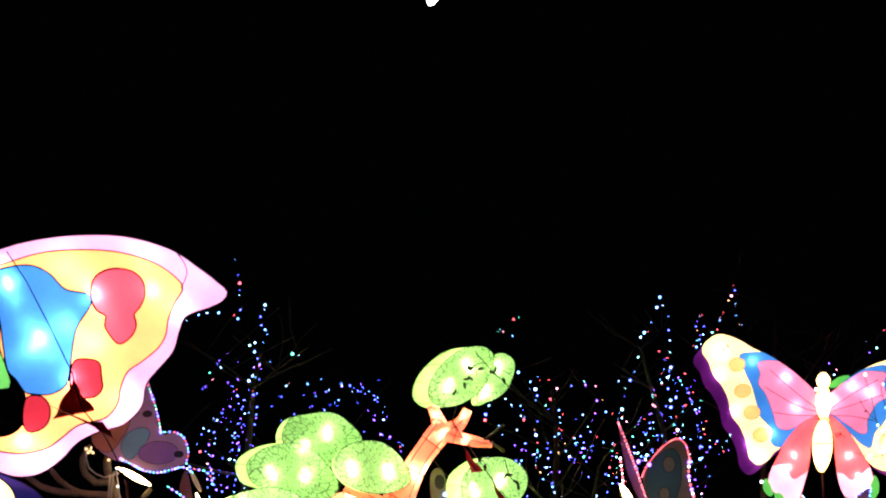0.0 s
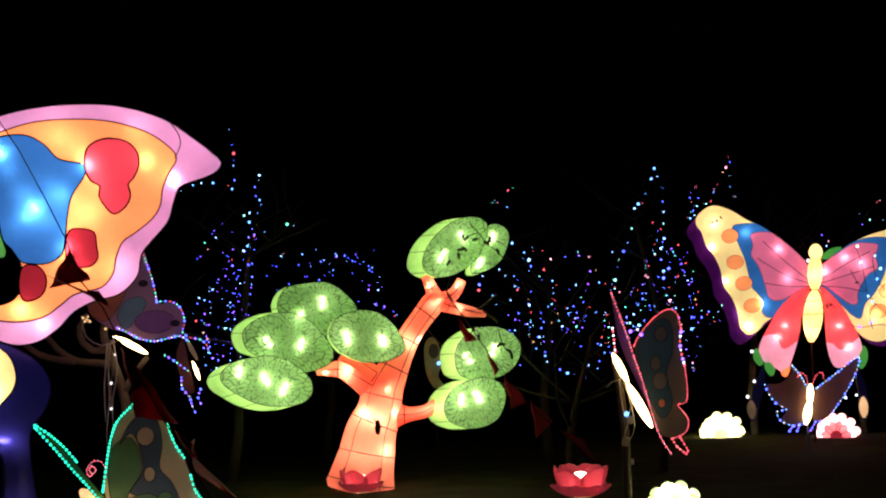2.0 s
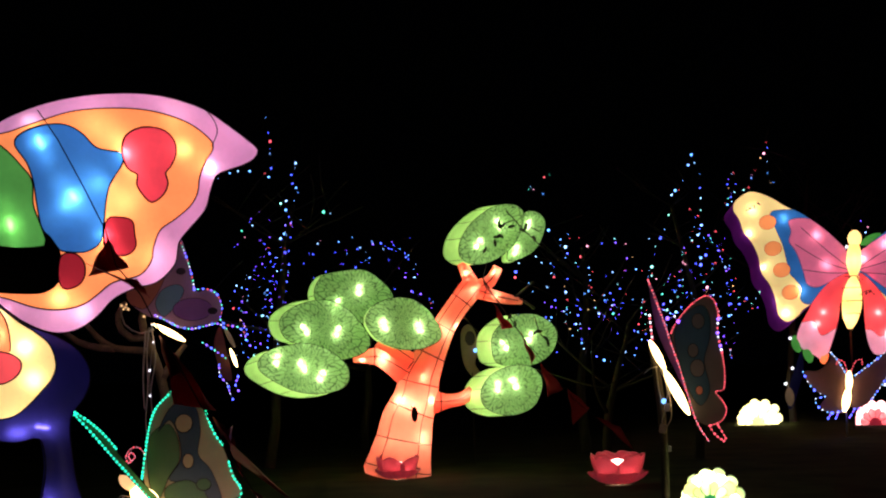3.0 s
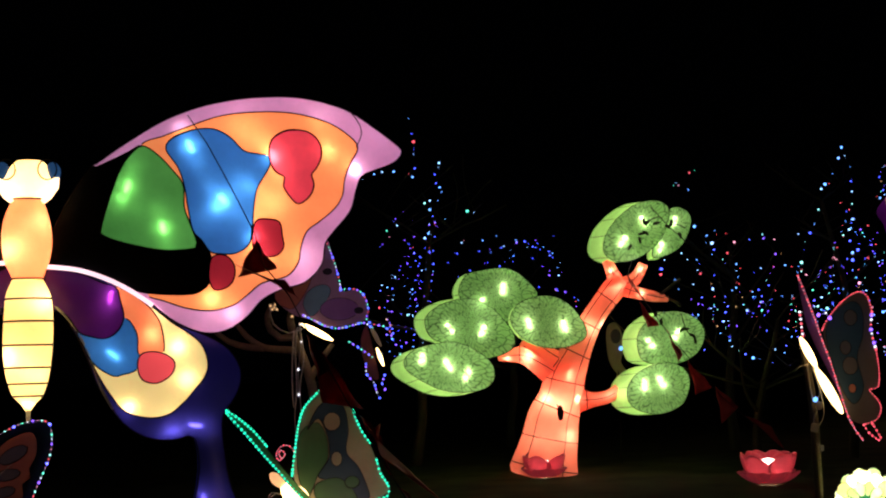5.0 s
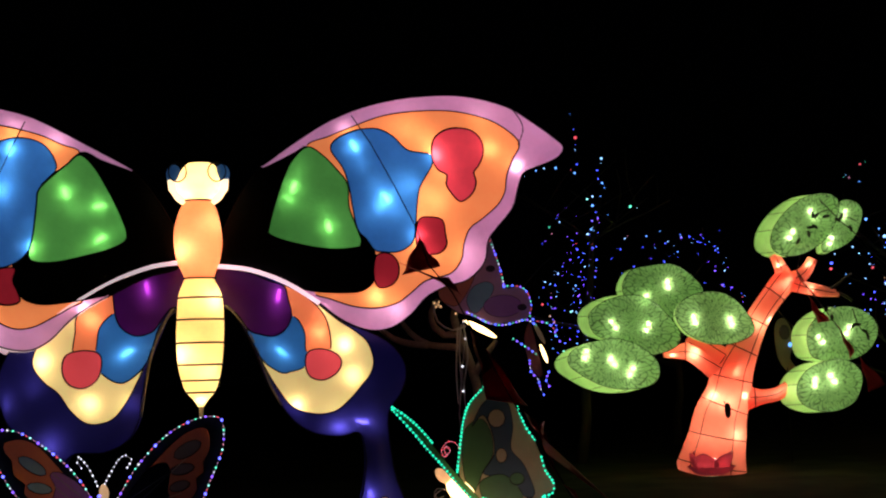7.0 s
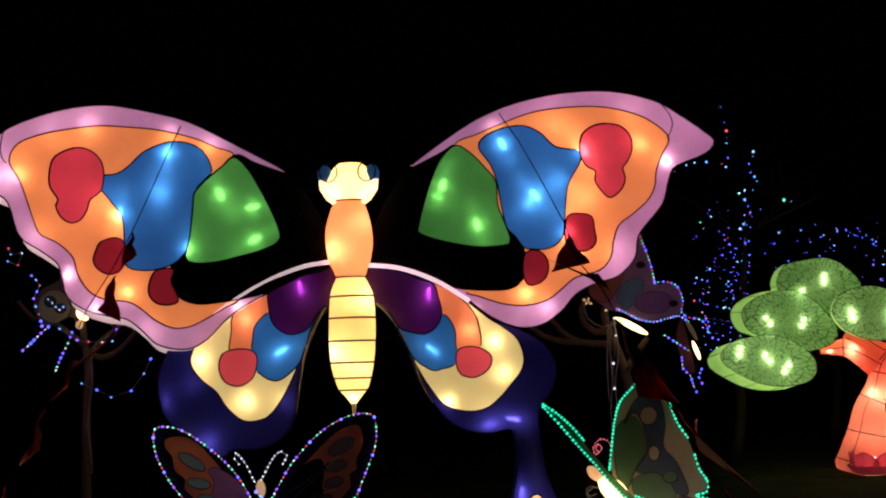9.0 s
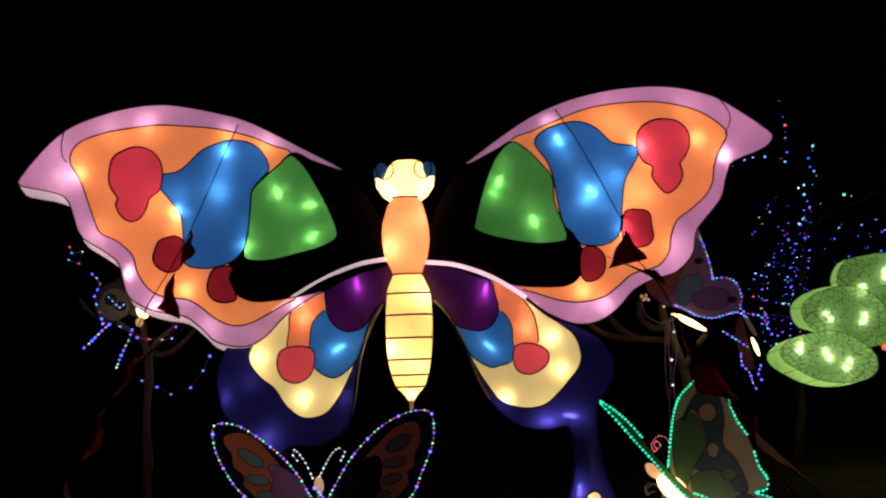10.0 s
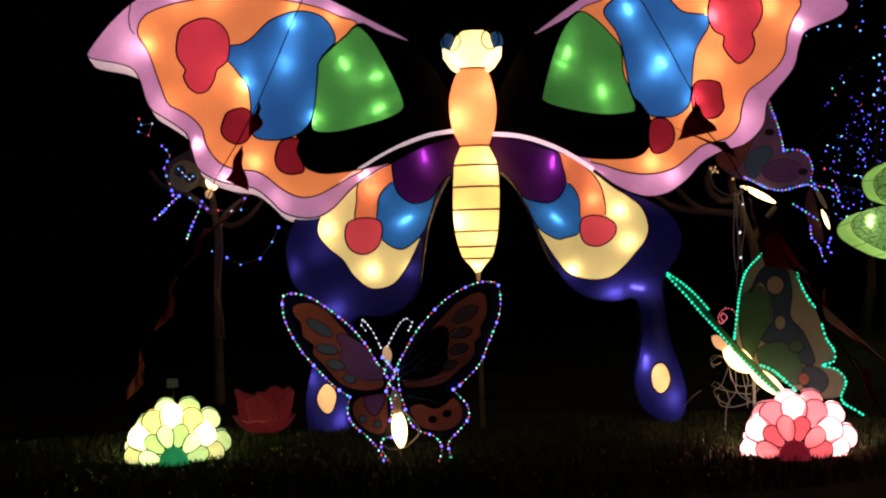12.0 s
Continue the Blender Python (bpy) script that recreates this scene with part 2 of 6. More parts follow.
def silk_lantern(owner, outline, fields, depth, puff, grid=0.07, base=None, rim=None, back=None, cord=0.008, swell=0.4, shift=(0.0, 0.0), y0=0.0, ribs=0):
    """A flat silk lantern in the plane of x and z: sewn fields of silk that fit edge to edge, with dark cords on the seams,
    a rim of the given depth behind them and a back. fields: (name, outline, material), later ones on top. base: (name, material)."""
    rim_line = rounded(outline, 0.05)
    lines = [rounded(f[1], 0.035) for f in fields]
    lo, hi = rim_line.min(axis=0), rim_line.max(axis=0)
    gx, gz = np.meshgrid(np.arange(lo[0], hi[0], grid), np.arange(lo[1], hi[1], grid))
    q = np.stack([gx.ravel(), gz.ravel()], axis=1)
    q[:, 0] += (np.round((q[:, 1] - lo[1]) / grid) % 2) * grid * 0.5
    q = q[inside(rim_line, q)]
    q = q[far_from(rim_line, q) > grid * 0.4]
    verts, edges = [], []
    for line in [rim_line, *lines]:
        k = len(verts)
        verts += [Vector(a) for a in line]
        edges += [(k + i, k + (i + 1) % len(line)) for i in range(len(line))]
    verts += [Vector(a) for a in q]
    v, _, tris, *_ = delaunay_2d_cdt(verts, edges, [], 0, 1e-4)
    v = np.array([(a[0], a[1]) for a in v])
    tris = [t for t in tris if len(t) == 3]
    mid = np.array([(v[a] + v[b] + v[c]) / 3 for a, b, c in tris])
    own = np.where(inside(rim_line, mid), 0, -1)
    for i, line in enumerate(lines):
        own[(own >= 0) & inside(line, mid)] = i + 1

    def height(p):
        d = np.clip(far_from(rim_line, p) / swell, 0, 1)
        return y0 - puff * np.sqrt(np.maximum(0, 1 - (1 - d) ** 2))

    y = height(v)
    names = [base, *[(f[0], f[2]) for f in fields]]
    made = {}
    for i, field in enumerate(names):
        if field is None or not (own == i).any():
            continue
        bm, idx = bmesh.new(), {}
        for t, o in zip(tris, own):
            if o == i:
                for k in t:
                    if k not in idx:
                        idx[k] = bm.verts.new((v[k][0], y[k], v[k][1]))
                a, b, c = (idx[k] for k in t)
                bm.faces.new((a, b, c)).smooth = True
        bmesh.ops.recalc_face_normals(bm, faces=bm.faces)
        made[i] = part(field[0], bm, field[1], owner)
        if i and cord:
            line = np.vstack([lines[i - 1], lines[i - 1][:1]])
            keep = inside(rim_line, line)
            for later in lines[i:]:
                keep &= ~inside(later, line)
            ly, run = height(line), []
            for p, h, k in [*zip(line, ly, keep), (None, 0, False)]:
                if k:
                    run.append((p[0], h - 0.003, p[1]))
                else:
                    if len(run) > 1:
                        bm = bmesh.new()
                        tube(bm, run, cord, 4)
                        part("seam_cord", bm, CORD, made[i])
                    run = []
    if depth:
        bm = bmesh.new()
        n = len(rim_line)
        rows = []
        for s in (0, 0.5, 1):
            rows.append([bm.verts.new((p[0] + shift[0] * s, y0 + depth * s, p[1] + shift[1] * s)) for p in rim_line])
        for a, b in zip(rows, rows[1:]):
            for j in range(n):
                bm.faces.new((a[j], b[j], b[(j + 1) % n], a[(j + 1) % n])).smooth = True
        dark = [f for f in fields if f[0] == "black_field"]
        if dark:
            other = bm.copy()
            faces = lambda b, want: [f for f in b.faces if bool(inside(rounded(dark[0][1], 0.05), np.array([[f.calc_center_median().x - shift[0] * 0.5, f.calc_center_median().z - shift[1] * 0.5]]))[0]) != want]
            bmesh.ops.delete(bm, geom=faces(bm, False), context="FACES")
            bmesh.ops.delete(other, geom=faces(other, True), context="FACES")
            part("black_rim", other, dark[0][2], owner)
        part("rim", bm, rim, owner)
        night = [i + 1 for i, f in enumerate(fields) if f[0] == "black_field"]
        for name, silk, want in (("back_panel", back or rim, False), ("black_back", BLACK_SILK, True)):
            bm = bmesh.new()
            vs = [bm.verts.new((p[0] + shift[0], y0 + depth, p[1] + shift[1])) for p in v]
            for t, o in zip(tris, own):
                if o >= 0 and (o in night) == want:
                    bm.faces.new([vs[k] for k in t])
            if len(bm.faces) and back != "open":
                bmesh.ops.delete(bm, geom=[a for a in bm.verts if not a.link_faces], context="VERTS")
                part(name, bm, silk, owner)
            else:
                bm.free()
    for j in range(ribs):
        p = rim_line[int(j * len(rim_line) / ribs)]
        bm = bmesh.new()
        tube(bm, [(p[0] + shift[0] * k * 1.004, y0 + depth * k, p[1] + shift[1] * k * 1.004) for k in (0.0, 0.5, 1.0)], 0.005, 4)
        part("rim_rib", bm, CORD, owner)
    if cord:
        bm = bmesh.new()
        tube(bm, [(p[0], y0 - 0.002, p[1]) for p in [*rim_line, rim_line[0]]], cord, 4)
        part("edge_cord", bm, CORD, owner)
    return made


# ---- ground ----
def grass_material():
    m, nt, out = shader("night_grass")
    p = nt.nodes.new("ShaderNodeBsdfPrincipled")
    p.inputs["Roughness"].default_value, p.inputs["Specular IOR Level"].default_value = 0.95, 0.04
    tc = nt.nodes.new("ShaderNodeTexCoord")
    n = nt.nodes.new("ShaderNodeTexNoise")
    n.inputs["Scale"].default_value, n.inputs["Detail"].default_value = 1.3, 8
    nt.links.new(tc.outputs["Object"], n.inputs["Vector"])
    ramp = nt.nodes.new("ShaderNodeValToRGB")
    ramp.color_ramp.elements[0].color = (0.014, 0.018, 0.008, 1)
    ramp.color_ramp.elements[1].color = (0.042, 0.048, 0.02, 1)
    ramp.color_ramp.elements[0].position, ramp.color_ramp.elements[1].position = 0.3, 0.7
    nt.links.new(n.outputs["Fac"], ramp.inputs["Fac"])
    nt.links.new(ramp.outputs["Color"], p.inputs["Base Color"])
    nt.links.new(p.outputs[0], out.inputs["Surface"])
    return m


GRASS = grass_material()
bm = bmesh.new()
bmesh.ops.create_grid(bm, x_segments=60, y_segments=60, size=300)
ground = part("ground", bm, GRASS)
tagged(ground, "dark mown grass lawn at night", "lawn", kind="structure")

# ---- the great butterfly lantern ----
RIGHT_UPPER = dict(
    out="0.03 3.435  0.07 3.465  0.31 3.635  0.61 3.82  0.91 3.94  1.21 4.01  1.50 4.04  1.75 4.04  1.99 4.00  2.23 3.92  2.46 3.77  2.62 3.65  2.70 3.57  2.66 3.49  2.55 3.43  2.41 3.38  2.32 3.33  2.27 3.20  2.22 3.03  2.07 2.85  1.99 2.74  1.95 2.55  1.80 2.40  1.59 2.34  1.42 2.25  1.29 2.11  1.12 2.00  0.92 1.98  0.68 2.08  0.45 2.26  0.26 2.39  0.06 2.48  -0.23 2.55  -0.38 2.57  -0.36 2.76  -0.21 3.10  -0.03 3.38",
    orange="0.40 3.59  0.61 3.69  0.81 3.77  1.06 3.86  1.30 3.90  1.60 3.91  1.84 3.88  2.08 3.80  2.26 3.67  2.30 3.58  2.24 3.47  2.18 3.32  2.16 3.18  2.09 3.06  1.95 2.94  1.83 2.85  1.77 2.70  1.75 2.58  1.65 2.46  1.43 2.40  1.30 2.30  1.17 2.21  0.98 2.17  0.79 2.19  0.59 2.26  0.45 2.33  0.56 2.58  0.58 3.02  0.44 3.27",
    black="0.03 3.42  0.18 3.485  0.31 3.55  0.42 3.60  0.47 3.42  0.58 3.12  0.75 2.94  0.89 2.82  0.99 2.66  1.00 2.51  0.96 2.39  0.86 2.32  0.69 2.31  0.45 2.33  0.26 2.38  0.06 2.44  -0.23 2.51  -0.47 2.54  -0.46 2.82  -0.25 3.18  0.00 3.46",
    blue="0.85 3.74  1.03 3.75  1.17 3.68  1.29 3.56  1.43 3.53  1.51 3.51  1.51 3.42  1.47 3.35  1.40 3.23  1.37 3.09  1.35 2.89  1.32 2.74  1.20 2.66  1.05 2.66  0.98 2.68  0.91 2.78  0.84 2.86  0.80 3.06  0.77 3.26  0.72 3.41  0.62 3.57  0.68 3.67",
    green="0.42 3.60  0.55 3.52  0.67 3.39  0.76 3.26  0.77 3.06  0.82 2.91  0.87 2.76  0.86 2.71  0.66 2.69  0.47 2.71  0.22 2.77  0.08 2.83  0.07 2.89  0.14 3.14  0.22 3.36  0.30 3.50",
    red1="1.75 3.75  1.88 3.72  1.96 3.63  1.97 3.51  1.92 3.40  1.88 3.35  1.90 3.26  1.86 3.16  1.76 3.09  1.68 3.16  1.63 3.25  1.64 3.33  1.56 3.38  1.51 3.50  1.53 3.65  1.63 3.73",
    red2="1.38 2.94  1.48 2.96  1.59 2.93  1.61 2.81  1.62 2.71  1.56 2.64  1.46 2.63  1.37 2.67  1.35 2.79",
    red3="1.00 2.63  1.12 2.64  1.19 2.55  1.18 2.43  1.11 2.36  1.01 2.35  0.97 2.46")
LEFT_UPPER = dict(
    out="-1.11 3.425  -1.16 3.46  -1.43 3.61  -1.68 3.75  -1.93 3.875  -2.18 3.95  -2.44 4.01  -2.64 4.04  -2.89 4.03  -3.15 3.98  -3.41 3.895  -3.56 3.81  -3.72 3.67  -3.88 3.49  -3.94 3.38  -3.83 3.34  -3.65 3.30  -3.52 3.24  -3.46 3.11  -3.43 2.99  -3.37 2.88  -3.22 2.78  -3.07 2.66  -3.03 2.52  -2.98 2.36  -2.85 2.26  -2.68 2.20  -2.48 2.16  -2.33 2.04  -2.23 1.94  -2.08 1.89  -1.93 1.89  -1.78 1.97  -1.63 2.12  -1.48 2.23  -1.22 2.37  -0.97 2.49  -0.69 2.58  -0.71 2.83  -0.87 3.13  -1.05 3.37",
    orange="-1.53 3.57  -1.68 3.64  -1.88 3.73  -2.19 3.81  -2.44 3.84  -2.69 3.86  -2.95 3.84  -3.20 3.80  -3.41 3.72  -3.48 3.57  -3.39 3.39  -3.32 3.18  -3.27 3.03  -3.22 2.92  -3.07 2.84  -2.94 2.71  -2.90 2.56  -2.80 2.41  -2.67 2.34  -2.47 2.31  -2.35 2.24  -2.23 2.14  -2.08 2.07  -1.93 2.08  -1.78 2.15  -1.62 2.24  -1.52 2.30  -1.72 2.42  -1.81 2.67  -1.71 2.87  -1.59 3.36",
    black="-1.11 3.41  -1.34 3.495  -1.52 3.57  -1.69 3.37  -1.85 2.97  -1.96 2.75  -2.06 2.65  -2.11 2.56  -2.09 2.43  -2.02 2.33  -1.87 2.27  -1.67 2.28  -1.47 2.31  -1.22 2.36  -0.97 2.45  -0.62 2.53  -0.61 2.82  -0.77 3.15  -1.08 3.42",
    blue="-2.06 3.70  -1.91 3.68  -1.79 3.60  -1.72 3.44  -1.79 3.35  -1.87 3.25  -1.90 3.02  -1.92 2.87  -1.96 2.73  -2.06 2.63  -2.22 2.58  -2.37 2.58  -2.47 2.62  -2.49 2.75  -2.49 2.90  -2.51 3.05  -2.61 3.20  -2.69 3.31  -2.68 3.41  -2.55 3.43  -2.45 3.49  -2.32 3.61  -2.19 3.67",
    green="-1.53 3.55  -1.41 3.44  -1.30 3.25  -1.20 3.04  -1.14 2.87  -1.16 2.79  -1.31 2.72  -1.51 2.67  -1.71 2.63  -1.89 2.63  -1.96 2.68  -1.92 2.87  -1.89 3.12  -1.87 3.25  -1.74 3.38  -1.63 3.47",
    red1="-2.91 3.67  -2.77 3.64  -2.68 3.54  -2.66 3.41  -2.69 3.28  -2.78 3.21  -2.80 3.14  -2.86 3.04  -2.95 3.01  -3.04 3.07  -3.08 3.17  -3.06 3.22  -3.13 3.34  -3.13 3.48  -3.08 3.60",
    red2="-2.69 2.84  -2.56 2.87  -2.49 2.82  -2.48 2.70  -2.52 2.59  -2.62 2.55  -2.72 2.60  -2.76 2.68  -2.73 2.78",
    red3="-2.22 2.57  -2.07 2.58  -2.09 2.48  -2.05 2.38  -2.03 2.30  -2.12 2.27  -2.22 2.29  -2.28 2.36  -2.28 2.46")
RIGHT_LOWER = dict(
    out="-0.39 2.58  -0.13 2.56  0.11 2.48  0.30 2.38  0.49 2.24  0.68 2.07  0.92 1.97  1.11 1.86  1.22 1.71  1.24 1.57  1.19 1.42  1.10 1.30  1.07 1.18  1.09 0.94  1.13 0.69  1.20 0.49  1.25 0.25  1.21 0.06  1.11 -0.00  0.92 0.07  0.82 0.21  0.80 0.41  0.85 0.65  0.87 0.89  0.82 1.09  0.65 1.07  0.44 1.10  0.27 1.20  0.15 1.35  0.03 1.55  -0.06 1.80  -0.15 2.00  -0.26 2.18  -0.39 2.25",
    yellow="0.30 2.35  0.49 2.21  0.66 2.07  0.78 1.99  0.90 1.88  0.95 1.72  0.92 1.60  0.84 1.50  0.74 1.39  0.61 1.29  0.44 1.27  0.25 1.33  0.13 1.48  0.04 1.63  -0.01 1.75  0.09 1.75  0.24 1.84  0.39 2.08",
    purple="-0.38 2.53  -0.13 2.51  0.06 2.43  0.19 2.38  0.22 2.28  0.25 2.13  0.20 2.01  0.10 1.95  -0.03 1.97  -0.12 2.01  -0.22 2.15  -0.36 2.25",
    blue="0.18 2.23  0.31 2.13  0.39 1.97  0.40 1.81  0.35 1.68  0.23 1.64  0.16 1.63  0.04 1.70  -0.03 1.78  -0.08 1.88  -0.14 2.02  -0.07 2.12  0.05 2.14",
    orange="0.13 2.40  0.30 2.34  0.40 2.27  0.49 2.18  0.56 2.05  0.58 1.83  0.48 1.78  0.37 1.81  0.36 1.97  0.30 2.09  0.21 2.15  0.13 2.24",
    red="0.38 1.80  0.48 1.83  0.60 1.80  0.67 1.73  0.64 1.63  0.52 1.56  0.40 1.59  0.36 1.69",
    oval="1.02 0.54  1.07 0.50  1.10 0.40  1.07 0.31  1.01 0.27  0.95 0.32  0.93 0.43  0.96 0.51")
LEFT_LOWER = dict(
    out="-0.66 2.63  -0.92 2.60  -1.22 2.50  -1.47 2.37  -1.72 2.20  -1.93 2.03  -2.13 1.89  -2.22 1.72  -2.24 1.55  -2.19 1.32  -2.06 1.12  -1.99 0.94  -2.03 0.62  -2.09 0.38  -2.11 0.18  -2.07 -0.05  -1.92 -0.12  -1.74 -0.05  -1.71 0.17  -1.75 0.42  -1.74 0.72  -1.64 0.98  -1.36 1.00  -1.16 1.10  -1.06 1.29  -1.02 1.54  -0.97 1.78  -0.89 1.98  -0.81 2.15  -0.68 2.27",
    yellow="-1.48 2.30  -1.68 2.15  -1.83 2.01  -1.92 1.86  -1.93 1.74  -1.84 1.61  -1.72 1.51  -1.62 1.36  -1.48 1.25  -1.30 1.27  -1.18 1.39  -1.07 1.59  -0.99 1.78  -0.94 1.95  -1.23 2.13  -1.32 2.29",
    purple="-0.68 2.57  -0.92 2.54  -1.12 2.48  -1.25 2.42  -1.26 2.28  -1.23 2.11  -1.16 2.02  -1.06 1.98  -0.93 2.02  -0.86 2.12  -0.78 2.21  -0.70 2.26",
    blue="-1.31 2.19  -1.20 2.23  -1.05 2.15  -0.88 2.10  -0.90 2.01  -0.95 1.85  -1.02 1.71  -1.15 1.60  -1.24 1.59  -1.34 1.65  -1.42 1.75  -1.45 1.87  -1.40 2.07",
    orange="-1.19 2.43  -1.21 2.23  -1.30 2.15  -1.38 2.05  -1.42 1.85  -1.54 1.83  -1.60 1.86  -1.58 2.02  -1.57 2.15  -1.48 2.29  -1.36 2.37",
    red="-1.66 1.83  -1.53 1.87  -1.40 1.85  -1.36 1.77  -1.40 1.62  -1.52 1.55  -1.64 1.59  -1.69 1.70",
    oval="-1.89 0.43  -1.83 0.38  -1.81 0.30  -1.85 0.18  -1.91 0.16  -1.97 0.22  -1.99 0.30  -1.95 0.39")


def fields_of(shape, table, swollen):
    """The sewn fields of a wing; its swollen front stands nearer than the rim, so its seams lie closer together by that share."""
    return [(name, [(x * swollen, 1.6 + (z - 1.6) * swollen) for x, z in curve(shape[key])], material) for key, name, material in table]


great = thing("butterfly_lantern", pose(-0.00, 12.40, 0, 0, 0, 0.0), "huge glowing multicoloured silk butterfly lantern standing on the lawn", "lantern")
UPPER = (("orange", "orange_field", SILK["orange"]), ("black", "black_field", BLACK_SILK), ("blue", "blue_field", SILK["blue"]),
         ("green", "green_field", SILK["green"]), ("red1", "red_spot", SILK["red"]), ("red2", "red_spot", SILK["maroon"]), ("red3", "red_spot", SILK["maroon"]))
LOWER = (("yellow", "yellow_field", SILK["yellow"]), ("blue", "blue_field", SILK["blue"]), ("orange", "orange_field", SILK["ember"]),
         ("purple", "purple_field", SILK["purple"]), ("red", "red_spot", SILK["coral"]), ("oval", "amber_oval", SILK["amber"]))
for shape, shift, side_silk in ((RIGHT_UPPER, (-0.02, 0.03), "pink"), (LEFT_UPPER, (-0.035, -0.055), "pale_pink")):
    silk_lantern(great, curve(shape["out"]), fields_of(shape, UPPER, 0.9925), 0.32, 0.10, 0.08, ("pink_field", SILK["pink"]), SILK[side_silk], SILK["pink"], shift=shift)
for shape in (RIGHT_LOWER, LEFT_LOWER):
    silk_lantern(great, curve(shape["out"]), fields_of(shape, LOWER, 1.003), 0.24, 0.08, 0.08, ("navy_field", SILK["navy"]), SILK["navy"], SILK["navy"], y0=0.12)
# each bulb's core, long streak and faint cross streak are shaped by added lamps
for x, z, y, watts, lean in ((0.29, 3.23, -0.02, 0.8, 20), (0.24, 3.13, -0.02, 0.3, -60), (0.58, 2.88, -0.02, 0.8, -15), (0.82, 3.58, -0.02, 1.6, -25), (1.09, 3.12, -0.02, 1.7, -40), (1.04, 3.05, 0, 0.8, 50), (1.36, 2.79, -0.02, 1.4, 0), (1.53, 3.50, -0.01, 1.6, -30), (1.30, 3.24, 0.04, 1.0, -40), (-2.51, 3.07, -0.02, 1.7, 5), (-2.09, 3.59, -0.02, 1.9, 8), (-2.16, 3.24, 0.03, 1.2, 8), (-1.64, 3.21, -0.02, 0.8, -25), (-1.36, 3.09, -0.02, 0.6, 80), (-1.35, 2.81, -0.02, 0.7, 60), (-1.93, 2.75, -0.02, 1.2, 0)):
    streak_lamp(great, x, y - 0.055, z, watts * 0.27, lean, 0.1)
    streak_lamp(great, x, y + 0.015, z, watts * 0.36, lean, 0.42)
    streak_lamp(great, x, y - 0.04, z, watts * 0.09, lean + 90, 0.2)
for x, z, y, watts in ((2.02, 3.55, -0.03, 0.8), (2.25, 3.40, -0.03, 1.0), (0.98, 2.27, -0.03, 0.9), (1.53, 3.08, 0.03, 1.0), (1.73, 2.63, 0.03, 0.8), (1.46, 2.64, -0.02, 0.6), (1.29, 3.73, 0.03, 0.8), (1.93, 3.80, 0.03, 0.5), (0.54, 2.18, 0.02, 0.5), (1.15, 2.16, 0.0, 0.5), (-3.37, 3.44, -0.03, 1.0), (-2.96, 2.56, -0.03, 1.0), (-2.45, 2.39, -0.03, 0.8), (-2.77, 3.84, 0, 0.8), (-3.22, 2.93, 0.03, 0.6), (-1.52, 2.26, 0.02, 0.7), (-2.23, 2.09, 0.05, 0.6), (-2.68, 3.18, 0.03, 0.7), (-3.52, 3.44, 0.02, 0.7), (-3.10, 3.78, 0.03, 0.5), (-1.74, 3.62, 0.0, 0.5), (-2.73, 2.28, 0.0, 0.5)):
    bulb(great, x, y, z, watts * 1.25, size=0.02)
# lower wings: a short core and a longer streak imitated at each bulb
for x, z, y, watts, lean in ((-0.98, 2.39, 0.08, 0.45, -10), (0.14, 2.30, 0.08, 0.45, 8), (-1.16, 1.84, 0.08, 0.55, 60), (0.16, 1.81, 0.08, 0.4, -50), (0.84, 1.19, 0.09, 1.2, -80), (0.64, 1.16, 0.13, 1.1, 80), (-1.81, 1.07, 0.13, 0.8, 40), (0.90, 0.54, 0.11, 1.3, 0), (-1.80, 0.10, 0.13, 0.7, 15), (-2.02, 0.45, 0.13, 0.5, 0), (-2.15, 1.45, 0.13, 0.25, 10), (1.12, 0.22, 0.13, 0.6, -10)):
    streak_lamp(great, x, y - 0.01, z, watts * 0.5, lean, 0.11)
    streak_lamp(great, x, y + 0.07, z, watts * (0.45 if watts > 1 else 0.8), lean, 0.25)
for x, z, y, watts in ((-1.85, 1.78, 0.11, 0.9), (-1.47, 1.42, 0.11, 0.9), (-1.92, 1.58, 0.14, 0.6), (0.70, 1.86, 0.11, 0.9), (0.77, 1.59, 0.11, 0.9), (0.29, 1.36, 0.11, 0.8), (0.48, 1.97, 0.12, 0.8), (-1.45, 2.12, 0.12, 0.8), (-1.15, 1.41, 0.13, 0.5)):
    bulb(great, x, y, z, watts * 1.25, size=0.02)
for x, z in ((-1.90, 0.30), (1.02, 0.39)):
    bulb(great, x, 0.18, z, 0.7)

# head, thorax and abdomen
def stations(rows):
    """Rows of height, middle and half width, with smooth rows between them."""
    return np.array(rounded(rows, 0.03, closed=False))


def turned(bm, rows, flat=0.8, sides=28, y=0.0):
    rings = []
    for z, x, r in rows:
        r = max(r, 0.004)
        rings.append([bm.verts.new((x + r * math.cos(a), y + flat * r * math.sin(a), z)) for a in (2 * math.pi * j / sides for j in range(sides))])
    for a, b in zip(rings, rings[1:]):
        for j in range(sides):
            bm.faces.new((a[j], a[(j + 1) % sides], b[(j + 1) % sides], b[j])).smooth = True
    bm.faces.new(rings[0])
    bm.faces.new(rings[-1])
    bmesh.ops.recalc_face_normals(bm, faces=bm.faces)


def hoop(bm, z, x, r, flat, y, thick=0.009, sides=28):
    tube(bm, [(x + (r + 0.003) * math.cos(a), y + flat * (r + 0.003) * math.sin(a), z) for a in (2 * math.pi * j / sides for j in range(sides + 1))], thick, 4, False)


